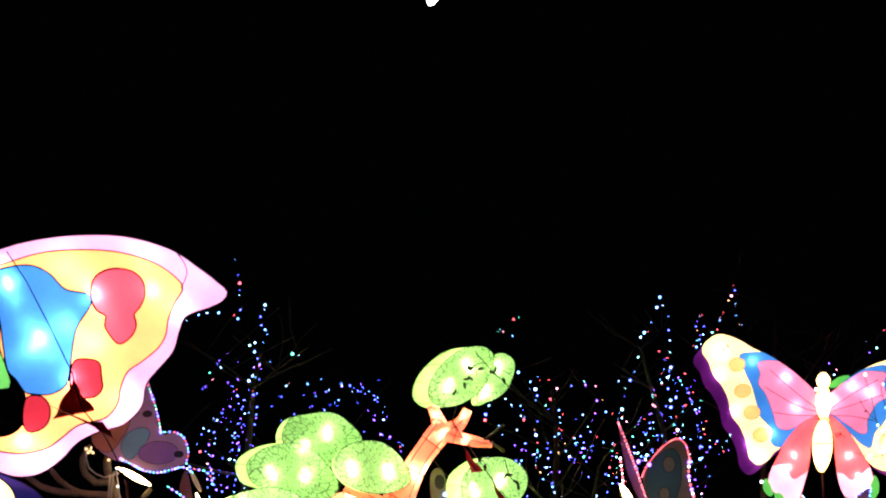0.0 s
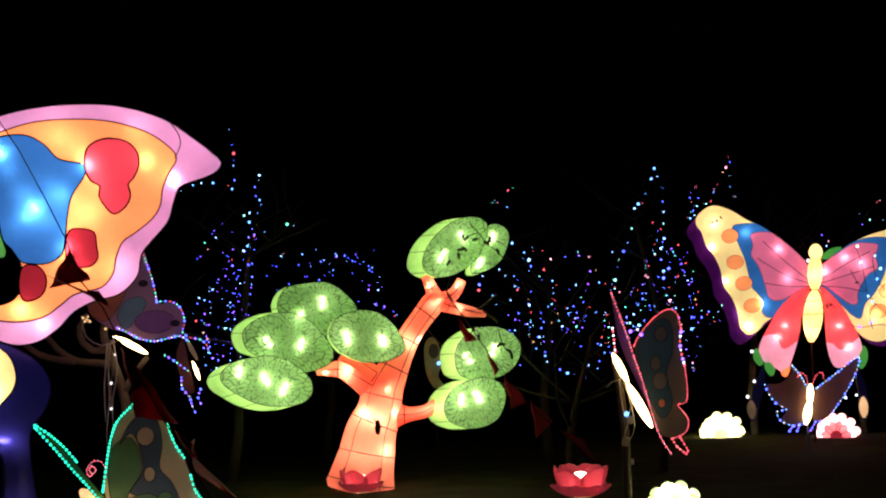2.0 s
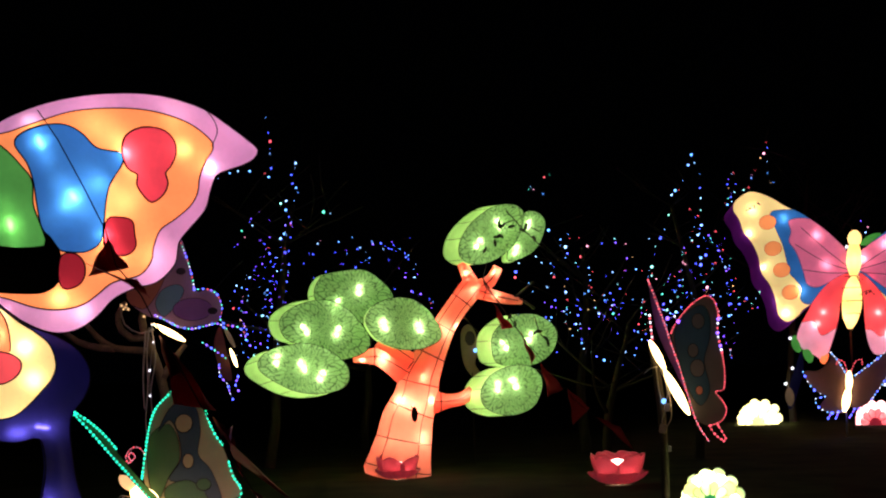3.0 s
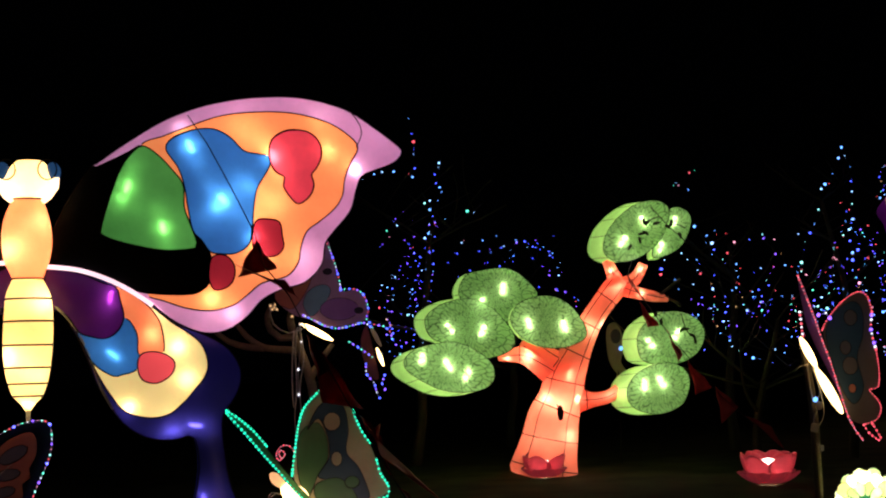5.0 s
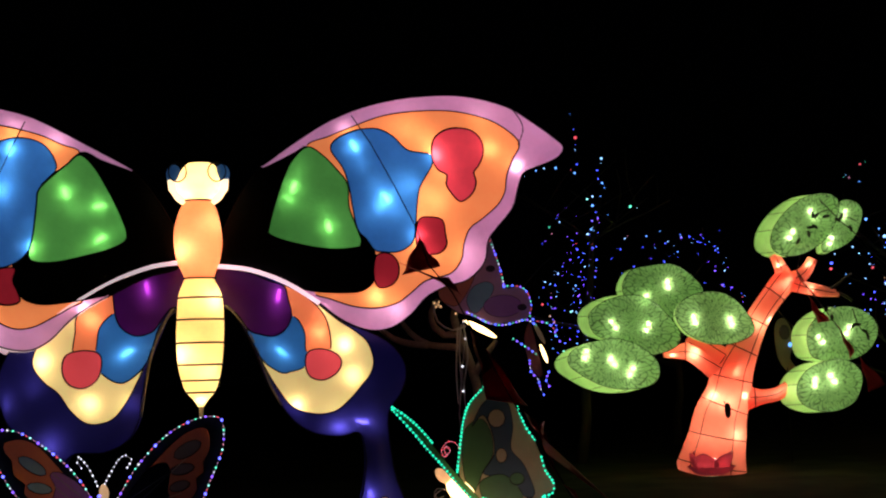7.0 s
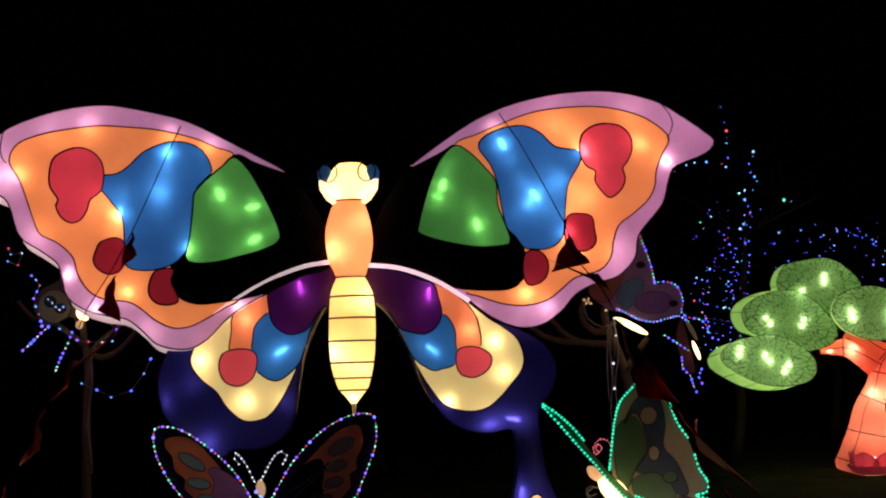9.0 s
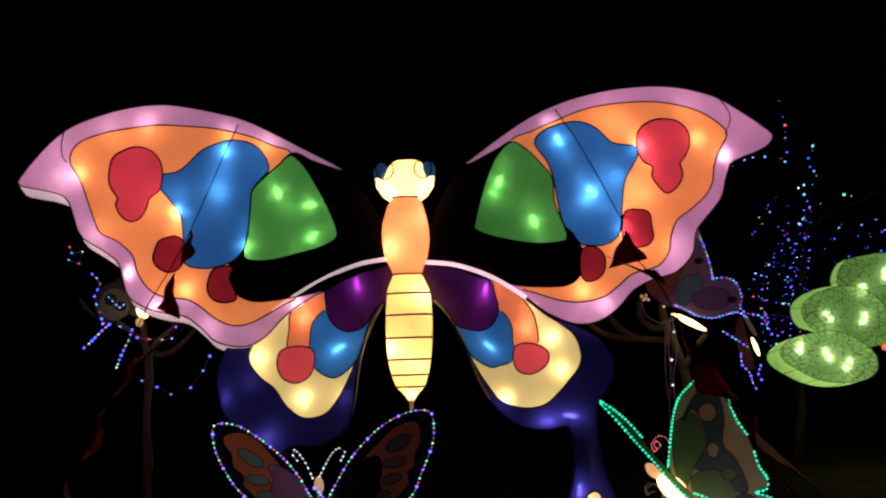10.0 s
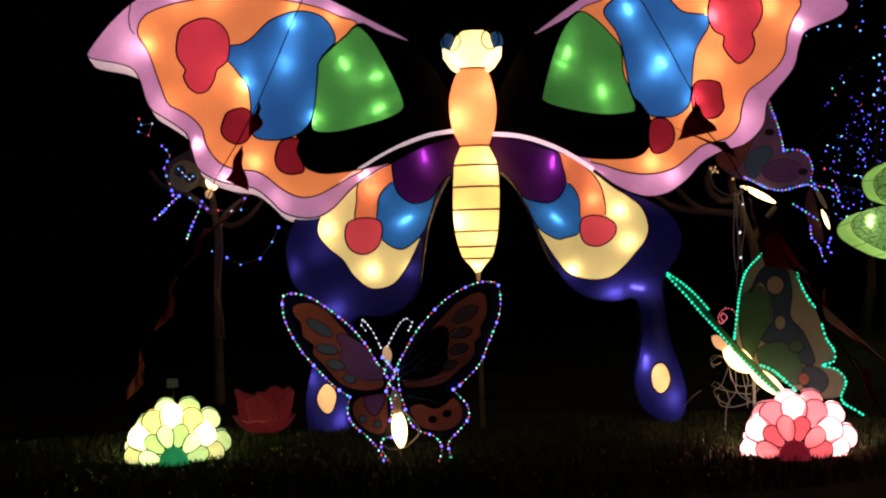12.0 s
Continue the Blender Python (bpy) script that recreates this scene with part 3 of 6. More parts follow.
BODY_Y = -0.1
for name, rows, silk in (("thorax", [(3.116, -0.526, 0.113), (3.051, -0.530, 0.152), (2.902, -0.535, 0.194), (2.753, -0.534, 0.204), (2.605, -0.534, 0.182), (2.530, -0.531, 0.152), (2.456, -0.528, 0.123)], SILK["peach"]),
                         ("abdomen", [(2.451, -0.529, 0.123), (2.357, -0.527, 0.167), (2.283, -0.524, 0.187), (2.096, -0.525, 0.199), (1.900, -0.531, 0.199), (1.719, -0.534, 0.184), (1.588, -0.533, 0.157), (1.485, -0.533, 0.118), (1.427, -0.530, 0.064), (1.349, -0.533, 0.010)], SILK["yellow"]),
                         ("head", [(3.445, -0.508, 0.098), (3.420, -0.509, 0.133), (3.360, -0.516, 0.167), (3.285, -0.523, 0.197), (3.226, -0.525, 0.206), (3.176, -0.527, 0.187), (3.121, -0.526, 0.123)], SILK["cream"])):
    bm = bmesh.new()
    turned(bm, stations(rows), 0.75, y=BODY_Y)
    segment = part(name, bm, silk, great)
    hoops = [rows[-1]] if name == "thorax" else [rows[-1]] if name == "head" else []
    if name == "abdomen":
        zs, xs, rs = np.array(rows)[::-1].T
        hoops = [(z, np.interp(z, zs, xs), np.interp(z, zs, rs)) for z in (2.288, 2.102, 1.905, 1.720, 1.588, 1.486)]
    for z, x, r in hoops:
        bm = bmesh.new()
        hoop(bm, z, x, r, 0.75, BODY_Y)
        part("hoop", bm, CORD, segment)
for side in (-1, 1):
    ex, ez = (-0.73, 3.35) if side < 0 else (-0.32, 3.35)
    bm = bmesh.new()
    bmesh.ops.create_uvsphere(bm, u_segments=16, v_segments=12, radius=0.085, matrix=pose(ex, BODY_Y, ez) @ Matrix.Diagonal((0.75, 0.8, 1, 1)))
    for f in bm.faces:
        f.smooth = True
    eye = part("eye", bm, SILK["eye"], great, "dark blue glossy eye")
    bm = bmesh.new()
    cx, cz = ex - side * 0.02, ez + 0.0
    tube(bm, [(cx + 0.075 * math.cos(a) - side * 0.02, BODY_Y - 0.17, cz + 0.085 * math.sin(a)) for a in np.linspace(0, 2 * math.pi, 25)], 0.0075, 4, False)
    part("eye_ring", bm, CORD, eye)
    bm = bmesh.new()
    tube(bm, [(ex + side * 0.01, BODY_Y, ez - 0.03), (ex + side * 0.0, BODY_Y - 0.02, ez - 0.12), (ex - side * 0.05, BODY_Y - 0.03, ez - 0.2), (ex - side * 0.1, BODY_Y, ez - 0.25)], [0.045, 0.048, 0.045, 0.03], 10)
    part("cheek", bm, SILK["white"], great)
for x, z, w in ((-0.62, 3.20, 1.2), (-0.41, 3.19, 1.2), (-0.63, 2.70, 1.6), (-0.45, 2.92, 0.8), (-0.44, 2.26, 1.8), (-0.65, 1.81, 1.6), (-0.53, 1.43, 0.7), (-0.49, 1.67, 0.8)):
    bulb(great, x, BODY_Y - 0.03, z, w)
bm = bmesh.new()
tube(bm, [(-0.53, BODY_Y, 1.37), (-0.53, BODY_Y, 0)], 0.02, 8)
part("post", bm, WOOD, great, "thin weathered wooden post")
for line in ("2.22 3.91  2.30 3.80  2.32 3.70  2.27 3.58", "-3.50 3.84  -3.53 3.70  -3.52 3.59  -3.48 3.54"):
    bm = bmesh.new()
    tube(bm, [(p[0], -0.09, p[1]) for p in rounded(curve(line), 0.04, False)], 0.006, 4)
    part("seam_cord", bm, CORD, great)
for line in ("-0.32 2.24  -0.22 2.14  -0.12 2.00  -0.03 1.79  0.06 1.53  0.15 1.35", "-0.73 2.27  -0.82 2.13  -0.91 1.95  -0.97 1.76  -1.01 1.54  -1.05 1.29"):
    bm = bmesh.new()
    tube(bm, [(p[0], 0.1, p[1]) for p in rounded(curve(line), 0.05, False)], 0.012, 5)
    part("wire_edge", bm, CABLE, great)
for line in ("-0.39 2.59  -0.13 2.56  0.11 2.48  0.30 2.38  0.49 2.25", "-0.66 2.63  -0.92 2.60  -1.22 2.50  -1.47 2.37  -1.72 2.21"):
    bm = bmesh.new()
    tube(bm, [(p[0], -0.05, p[1] - 0.03) for p in rounded(curve(line), 0.05, False)], 0.019, 8)
    part("wing_piping", bm, SILK["piping"], great)


# ---- tree lantern ----
tree = thing("tree_lantern", pose(6.55, 20.37, 0, 0, 0, -17.8), "glowing silk tree lantern with green cloud leaves and salmon trunk", "lantern")
CROWN = [
    ("c1", "-1.14 3.01  -0.89 3.07  -0.55 3.09  -0.30 2.95  -0.09 2.69  -0.22 2.48  -0.48 2.31  -0.82 2.28  -1.15 2.50  -1.27 2.76", -0.12, 0.00, 0.25),
    ("c2", "-1.78 2.35  -1.61 2.53  -1.32 2.63  -1.02 2.63  -0.77 2.49  -0.57 2.27  -0.45 2.06  -0.49 1.88  -0.74 1.77  -1.04 1.76  -1.41 1.96  -1.70 2.09", -0.20, 0.02, 0.12),
    ("c3", "-2.09 1.77  -1.92 1.92  -1.62 1.99  -1.33 2.00  -1.00 1.86  -0.79 1.65  -0.77 1.44  -0.92 1.30  -1.26 1.26  -1.59 1.32  -1.88 1.47  -2.07 1.62", -0.24, -0.06, 0.00),
    ("c4", "-0.50 2.31  -0.39 2.52  -0.13 2.63  0.16 2.62  0.41 2.46  0.60 2.16  0.57 1.99  0.27 1.87  -0.07 1.90  -0.36 2.06", -0.05, 0.00, -0.10),
    ("c5", "0.95 3.51  1.13 3.76  1.43 3.97  1.73 4.01  1.90 3.88  1.85 3.62  1.71 3.37  1.41 3.16  1.11 3.12  0.92 3.26", -0.22, 0.02, 0.15),
    ("c6", "1.86 3.83  2.03 3.92  2.20 3.83  2.23 3.65  2.10 3.36  1.88 3.21  1.65 3.18  1.69 3.45", -0.05, 0.00, 0.30),
    ("c7", "1.36 1.97  1.47 2.18  1.73 2.34  2.02 2.35  2.28 2.20  2.35 1.98  2.22 1.73  1.96 1.59  1.66 1.58  1.41 1.67", -0.20, 0.00, 0.20),
    ("c8", "1.18 1.26  1.32 1.46  1.58 1.58  1.87 1.59  2.06 1.44  2.07 1.23  1.94 0.98  1.64 0.86  1.34 0.92  1.19 1.05", -0.24, -0.02, 0.00)]
for _, line, sx, sz, y0 in CROWN:
    holder = new("leaf_cloud")
    holder.parent = tree
    mid = np.mean(curve(line), axis=0)
    holder.location = (mid[0], 0, mid[1])
    silk_lantern(holder, np.array(curve(line)) - mid, [], 0.42, 0.09, 0.06, ("front_panel", SILK["leaf"]), SILK["leaf_side"], SILK["leaf_side"], cord=0.007, swell=0.3, shift=(sx, sz), y0=y0 - 0.3, ribs=9)
for i, (x, z, y) in enumerate(((-0.60, 2.78, -0.06), (-0.94, 2.58, -0.06), (-1.41, 2.21, -0.19), (-0.92, 2.16, -0.19), (-1.82, 1.78, -0.30), (-1.44, 1.67, -0.30), (-1.17, 1.52, -0.30), (-0.23, 2.24, -0.40), (0.28, 2.19, -0.40), (1.20, 3.42, -0.16), (1.51, 3.71, -0.16), (1.98, 3.70, -0.02), (1.76, 3.32, -0.02), (1.54, 1.90, -0.11), (1.93, 2.01, -0.11), (1.42, 1.29, -0.30), (1.66, 1.33, -0.30))):
    # two lamps imitate one bulb's tall core; a deeper one is added for its halo
    bulb(tree, x + 0.03 * math.sin(2.3 * i), y - 0.07, z + 0.045, 2.2, size=0.024)
    bulb(tree, x - 0.03 * math.sin(2.3 * i), y - 0.07, z - 0.045, 2.2, size=0.024)
    bulb(tree, x + 0.02, y + 0.1, z - 0.02, 1.1, size=0.05)


def limb(text):
    v = [float(a) for a in text.split()]
    return rounded(list(zip(v[::3], v[1::3], v[2::3])), 0.09, False)


TREE_ARMS = (
    "-0.11 -0.03 0.475  -0.09 0.06 0.509  -0.04 0.29 0.458  0.02 0.54 0.416  0.08 0.83 0.382  0.20 1.13 0.331  0.28 1.45 0.297  0.40 1.70 0.246  0.54 1.97 0.195  0.70 2.27 0.170  0.88 2.52 0.165  1.04 2.72 0.174  1.16 2.87 0.144",
    "0.28 1.50 0.263  0.04 1.69 0.204  -0.15 1.87 0.144  -0.34 2.00 0.085",
    "0.28 1.43 0.288  -0.06 1.65 0.195  -0.31 1.78 0.144  -0.53 1.78 0.093  -0.71 1.76 0.055",
    "0.44 1.09 0.204  0.67 1.09 0.110  0.91 1.13 0.098  1.07 1.23 0.093",
    "1.11 2.77 0.144  1.04 2.97 0.093  0.96 3.16 0.076",
    "1.18 2.76 0.136  1.38 2.88 0.093  1.50 3.08 0.072",
    "1.14 2.75 0.127  1.38 2.66 0.093  1.61 2.60 0.081  1.85 2.55 0.042")
for i, text in enumerate(TREE_ARMS):
    rows = limb(text)
    bm = bmesh.new()
    tube(bm, [(x, 0.0 if i == 0 else 0.02, z) for x, z, _ in rows], [r for *_, r in rows], 16)
    arm = part("trunk" if i == 0 else "branch", bm, SILK["trunk"], tree)
    for k in range(2, len(rows) - 1, 5 if i == 0 else 7):
        (x0, z0, _), (x1, z1, _), r = rows[k - 1], rows[k + 1], rows[k][2]
        way = Vector((x1 - x0, 0, z1 - z0)).normalized()
        side = Vector((way.z, 0, -way.x))
        bm = bmesh.new()
        tube(bm, [Vector((rows[k][0], 0 if i == 0 else 0.02, rows[k][1])) + side * (r + 0.004) * math.cos(a) + Vector((0, 1, 0)) * (r + 0.004) * math.sin(a) for a in np.linspace(0, 2 * math.pi, 17)], 0.0075, 4, False)
        part("seam_cord", bm, CORD, arm)
    for a in (-2.2, -1.0) if i < 2 else (-1.6,):
        bm = bmesh.new()
        line = []
        for k in range(1, len(rows) - 1):
            (x0, z0, _), (x1, z1, _), r = rows[k - 1], rows[k + 1], rows[k][2]
            way = Vector((x1 - x0, 0, z1 - z0)).normalized()
            side = Vector((way.z, 0, -way.x))
            line.append(Vector((rows[k][0], 0 if i == 0 else 0.02, rows[k][1])) + side * (r + 0.003) * math.cos(a) + Vector((0, 1, 0)) * (r + 0.003) * math.sin(a))
        tube(bm, line, 0.0075, 4)
        part("seam_cord", bm, CORD, arm)
for x, z, w in ((0.01, 1.11, 1.4), (0.44, 1.12, 1.4), (-0.04, 0.22, 0.4), (0.24, 0.57, 1.2), (-0.24, 1.76, 1.2), (-0.58, 1.73, 0.8), (0.93, 1.20, 1.5), (0.87, 2.19, 1.2), (0.30, 1.47, 1.2), (1.44, 3.0, 1.1), (1.10, 2.76, 1.2), (0.66, 2.15, 0.9), (-0.08, 0.5, 0.8), (0.16, 1.0, 1.2), (1.45, 2.64, 0.8), (1.02, 3.0, 0.8)):
    bulb(tree, x, -0.22 if z < 1.6 else -0.07, z, w * 2.4, size=0.035)
bm = bmesh.new()
for line in ("1.67 2.58  1.82 2.68  1.95 2.78  2.04 2.84", "1.80 2.59  1.94 2.51  2.03 2.44"):
    tube(bm, [(p[0], 0, p[1]) for p in rounded(curve(line), 0.06, False)], 0.025, 6)
part("twig", bm, BARK, tree)


# ---- flower lanterns ----
def swelling(s, width):
    """Half the width of a petal at s of its length: widest towards its round tip."""
    k = (s - 0.64) / (0.64 if s < 0.64 else 0.365)
    return max(0.012, width * max(0.0, 1 - k * k) ** (0.75 if s < 0.64 else 0.5))


def petal(bm, a, b, width, deep):
    """A petal lantern: a puffed front in the plane of x and z, and a side that goes back by deep, open behind. Returns its front edge."""
    a, b = Vector(a), Vector(b)
    n = 13
    way = b - a
    side = Vector((way.z, 0, -way.x)).normalized()
    half = [(a + way * (i / (n - 1)), side * swelling(i / (n - 1), width)) for i in range(n)]
    edge = [p + q for p, q in half] + [p - q for p, q in half[::-1]]
    mid = a + way * 0.6
    rings = [[bm.verts.new(mid + (p - mid) * k + Vector((0, -0.3 * width * (1 - k * k), 0))) for p in edge] for k in (0.3, 0.6, 0.85, 1.0)]
    rings.append([bm.verts.new(mid + (p - mid) * 0.94 + Vector((0, deep, 0))) for p in edge])
    for p, q in zip(rings, rings[1:]):
        for j in range(len(edge)):
            bm.faces.new((p[j], p[(j + 1) % len(edge)], q[(j + 1) % len(edge)], q[j])).smooth = True
    bm.faces.new(rings[0]).smooth = True
    bmesh.ops.recalc_face_normals(bm, faces=bm.faces)
    return edge + edge[:1]


def flower_lantern(m, label, inner, outer, rear, core, power, size=1.0, bulbs=(1, 3, 5)):
    own = thing("flower_lantern", m, label, "lantern", "petalled flower lanterns")
    bm = bmesh.new()
    rows = [(0.155 * size * math.sin(a), 0.0, 0.125 * size * math.cos(a)) for a in np.linspace(0, math.pi / 2, 7)]
    turned(bm, rows, 0.5, 16, y=-0.24 * size)
    part("flower_core", bm, core, own)
    for count, r0, r1, width, y, silk, start, dx, dz in ((6, 0.1, 0.29, 0.068, -0.16, inner, 9, 0.0, 0.0), (7, 0.17, 0.42, 0.1, -0.02, outer, 5, 0.0, 0.0),
                                                         (6, 0.25, 0.46, 0.095, 0.17, rear, 14, 0.04, 0.0)):
        for i in range(count):
            a = radians(start + (180 - 2 * start) * i / (count - 1) + random.uniform(-1.5, 1.5))
            k = random.uniform(0.97, 1.03)
            bm = bmesh.new()
            c, s = math.cos(a), math.sin(a) * 1.05
            edge = petal(bm, ((r0 * c + dx) * size, (y - 0.02 * (i % 2)) * size, (r0 * s + dz) * size + 0.02), ((r1 * k * c + dx) * size, (y + 0.03 - 0.02 * (i % 2)) * size, (r1 * k * s + dz) * size + 0.03 * size), width * size, 0.17 * size)
            leaf = part("petal", bm, silk, own)
            bm = bmesh.new()
            tube(bm, [p + Vector((0, -0.004 * size, 0)) for p in edge], 0.006 * size, 4)
            part("seam_cord", bm, CORD, leaf)
            if silk is outer and i in bulbs:
                bulb(own, 0.72 * r1 * size * c, (y + 0.08) * size, 0.72 * r1 * size * s + 0.04, power)
            elif silk is inner and silk is not outer and i % 2:
                bulb(own, 0.75 * r1 * size * c, (y + 0.1) * size, 0.75 * r1 * size * s + 0.04, power * 0.16, size=0.02)
    return own


flower_lantern(pose(-2.87, 10.87, 0, 0, 0, 14.8), "pale green and cream silk flower lantern glowing on grass", SILK["petal_green"], SILK["petal_cream"], SILK["petal_green"], SILK["core_green"], 4.6, 0.92)
flower_lantern(pose(1.81, 10.52, 0, 0, 0, -9.8), "pink and white silk flower lantern glowing on grass", SILK["petal_rose"], SILK["petal_pink"], SILK["petal_pink"], SILK["core_red"], 3.0, 0.93, (0, 1, 3, 5, 6))
flower_lantern(pose(8.11, 14.12, 0, 0, 0, -29.9), "yellow-green silk flower lantern glowing near the path", SILK["petal_green"], SILK["petal_cream"], SILK["petal_green"], SILK["core_green"], 3.6, 0.78, (0, 2, 3, 4, 6))
flower_lantern(pose(18.85, 30.34, 0, 0, 0, -31.9), "cream silk flower lantern shining far across the lawn", SILK["petal_cream"], SILK["petal_cream"], SILK["petal_cream"], SILK["petal_cream"], 2.2, 1.22, (0, 1, 2, 3, 4, 5, 6))
flower_lantern(pose(20.49, 27.98, 0, 0, 0, -36.2), "pink silk flower lantern shining far across the lawn", SILK["petal_rose"], SILK["petal_pink"], SILK["petal_pink"], SILK["core_red"], 2.2, 1.12, (0, 1, 2, 3, 4, 5, 6))


# ---- lotus lanterns ----
PETAL_WIRE = solid("red_wire", (0.75, 0.25, 0.25), 0.5)


def lotus_lantern(m, label, size, silk, power, turn=0.0, rise=1.0, broad=1.0):
    """Broad notched petals standing in a cup over a ring of flat ones, round a lamp cover."""
    own = thing("lotus_lantern", m, label, "lantern", "lotus lanterns")
    for ring, (angles, low, high, length, width) in enumerate((((30, 90, 150), 48, 64, 0.44, 0.25), ((-28, -152), 40, 64, 0.43, 0.29), ((-90,), 30, 52, 0.17, 0.15), ((-6, -174, 38, 142, -58, -122), 10, 32, 0.32, 0.2))):
        for i, heading in enumerate(angles):
            a = radians(heading + turn + random.uniform(-6, 6))
            tall = random.uniform(0.92, 1.06)
            bm = bmesh.new()
            grid = []
            for u in range(11):
                s = u / 10
                half = width * broad * size * math.sin(math.pi * (0.1 + 0.5 * s)) ** 0.8
                row = []
                for w in range(-6, 7):
                    k = w / 6
                    tip = 1 - 0.34 * abs(k) ** 4 + (0.14 * math.sin(math.pi * abs(k)) if ring < 3 else -0.1 * abs(k))
                    reach = length * tall * size * s * (1 + (tip - 1) * s)
                    bend = radians(low + (high - low) * s)
                    x = (0.15, 0.16, 0.17, 0.14)[ring] * size * broad + reach * math.cos(bend) - 0.45 * half * k * k
                    y = half * k
                    z = 0.02 + rise * reach * math.sin(bend) + 0.1 * half * k * k + 0.008 * size * math.cos(8 * k + ring + i) * s * s
                    row.append(bm.verts.new((x * math.cos(a) - y * math.sin(a), x * math.sin(a) + y * math.cos(a), max(z, 0.012))))
                grid.append(row)
            for p, q in zip(grid, grid[1:]):
                for j in range(12):
                    bm.faces.new((p[j], p[j + 1], q[j + 1], q[j])).smooth = True
            edge = [p.co.copy() for p in [r[0] for r in grid] + grid[-1] + [r[-1] for r in grid][::-1]]
            spine = [r[6].co.copy() for r in grid]
            bmesh.ops.solidify(bm, geom=bm.faces[:], thickness=0.006)
            leaf = part("petal", bm, silk, own)
            bm = bmesh.new()
            tube(bm, edge, 0.0035, 4)
            part("petal_wire", bm, PETAL_WIRE, leaf)
            bm = bmesh.new()
            tube(bm, spine, 0.003, 4)
            part("petal_rib", bm, PETAL_WIRE, leaf)
    if power:
        bm = bmesh.new()
        turned(bm, [(z * size, 0.0, r * size) for z, r in ((0.03, 0.10), (0.14, 0.135), (0.26, 0.13), (0.34, 0.08), (0.36, 0.0))], 1.0, 14)
        part("lamp_cover", bm, SILK["rosy"], own)
        bulb(own, 0, -0.12 * size, 0.16 * size, power, (1.0, 0.85, 0.82))
    return own


lotus_lantern(pose(8.44, 17.06, 0, 0, 0, -26.3), "red silk lotus lantern glowing on dark grass", 0.95, SILK["lotus"], 3.2, 0, 0.95, 1.12)
lotus_lantern(pose(-2.44, 12.38, 0, 0, 0, 11.1), "dim red silk lotus lantern standing unlit on grass", 0.66, SILK["lotus_dim"], 0.0, 24, 1.2, 1.15)
lotus_lantern(pose(6.3, 19.86, 0, 0, 0, -17.6), "red silk lotus lantern at the foot of the tree lantern", 0.74, SILK["lotus"], 2.6, 10, 1.0, 1.35)


# ---- butterflies outlined with light strings ----
def led(name, color, strength=9.0):
    return light_source(name, color, strength)


LED = dict(blue=led("blue_led", (0.07, 0.1, 1.0), 3.4), green=led("green_led", (0.12, 0.85, 0.55), 1.8), red=led("red_led", (1.0, 0.1, 0.14), 1.4),
           white=led("white_led", (0.85, 0.85, 1.0), 1.6), violet=led("violet_led", (0.22, 0.09, 1.0), 2.5), warm=led("warm_led", (1.0, 0.55, 0.25), 1.0), pink=led("pink_led", (1.0, 0.35, 0.5), 1.6), cyan=led("cyan_led", (0.13, 0.36, 1.0), 2.1),
           azure=led("azure_led", (0.1, 0.11, 1.0), 4.5), aqua=led("aqua_led", (0.3, 0.9, 0.8), 2.0), ice=led("ice_led", (0.3, 0.58, 1.0), 2.2), mint=led("mint_led", (0.015, 0.62, 0.34), 2.2))


def beads(owner, places, material, radius, name="led_chain"):
    bm = bmesh.new()
    for p in places:
        bmesh.ops.create_icosphere(bm, subdivisions=1, radius=radius * random.uniform(0.8, 1.2), matrix=Matrix.Translation(p))
    return tagged(part(name, bm, material, owner), kind="stuff")


def light_string(owner, line, colors, gap=0.05, radius=0.011, y=0.0, cable=0.005, jitter=0.0):
    """A cable with small lamps on it in turn of colours; line: x and z in the plane of the thing."""
    pts = rounded(line, gap, False)
    pts = [Vector((p[0], y, p[1])) for p in pts]
    if cable:
        bm = bmesh.new()
        tube(bm, pts, cable, 4)
        part("cable", bm, CABLE, owner)
    for c in dict.fromkeys(colors):
        own = [p + Vector([random.uniform(-jitter, jitter) for _ in range(3)]) + Vector((0, -cable - radius * 0.6, 0)) for i, p in enumerate(pts) if colors[i % len(colors)] == c]
        if own:
            beads(owner, own, LED[c], radius * {"pink": 0.5, "red": 0.85, "white": 0.85, "blue": 1.3, "violet": 1.15, "azure": 1.35, "aqua": 0.9}.get(c, 1.0))


def plump(owner, name, a, b, r, silk, y=0.0):
    """A plump silk body from a to b, both (x, z)."""
    bm = bmesh.new()
    n = 11
    tube(bm, [(a[0] + (b[0] - a[0]) * i / (n - 1), y, a[1] + (b[1] - a[1]) * i / (n - 1)) for i in range(n)],
         [max(0.006, r * math.sin(math.pi * (0.03 + 0.94 * i / (n - 1))) ** 0.6) for i in range(n)], 12)
    return part(name, bm, silk, owner)


def flat_wing(owner, outline, base, fields=(), y=0.0):
    holder = new("wing")
    holder.parent = owner
    silk_lantern(holder, outline, list(fields), 0.02, 0.004, 0.09, ("wing_panel", base), base, "open", cord=0.0035, y0=y)
    return holder


def wire(owner, name, points, r, material=CABLE):
    bm = bmesh.new()
    tube(bm, rounded(points, 0.06, False), r, 5)
    return part(name, bm, material, owner)


def dot(x, z, rx, rz, tilt=0.0):
    c, s = math.cos(radians(tilt)), math.sin(radians(tilt))
    return [(x + rx * math.cos(a) * c - rz * math.sin(a) * s, z + rx * math.cos(a) * s + rz * math.sin(a) * c) for a in (2 * math.pi * j / 10 for j in range(10))]


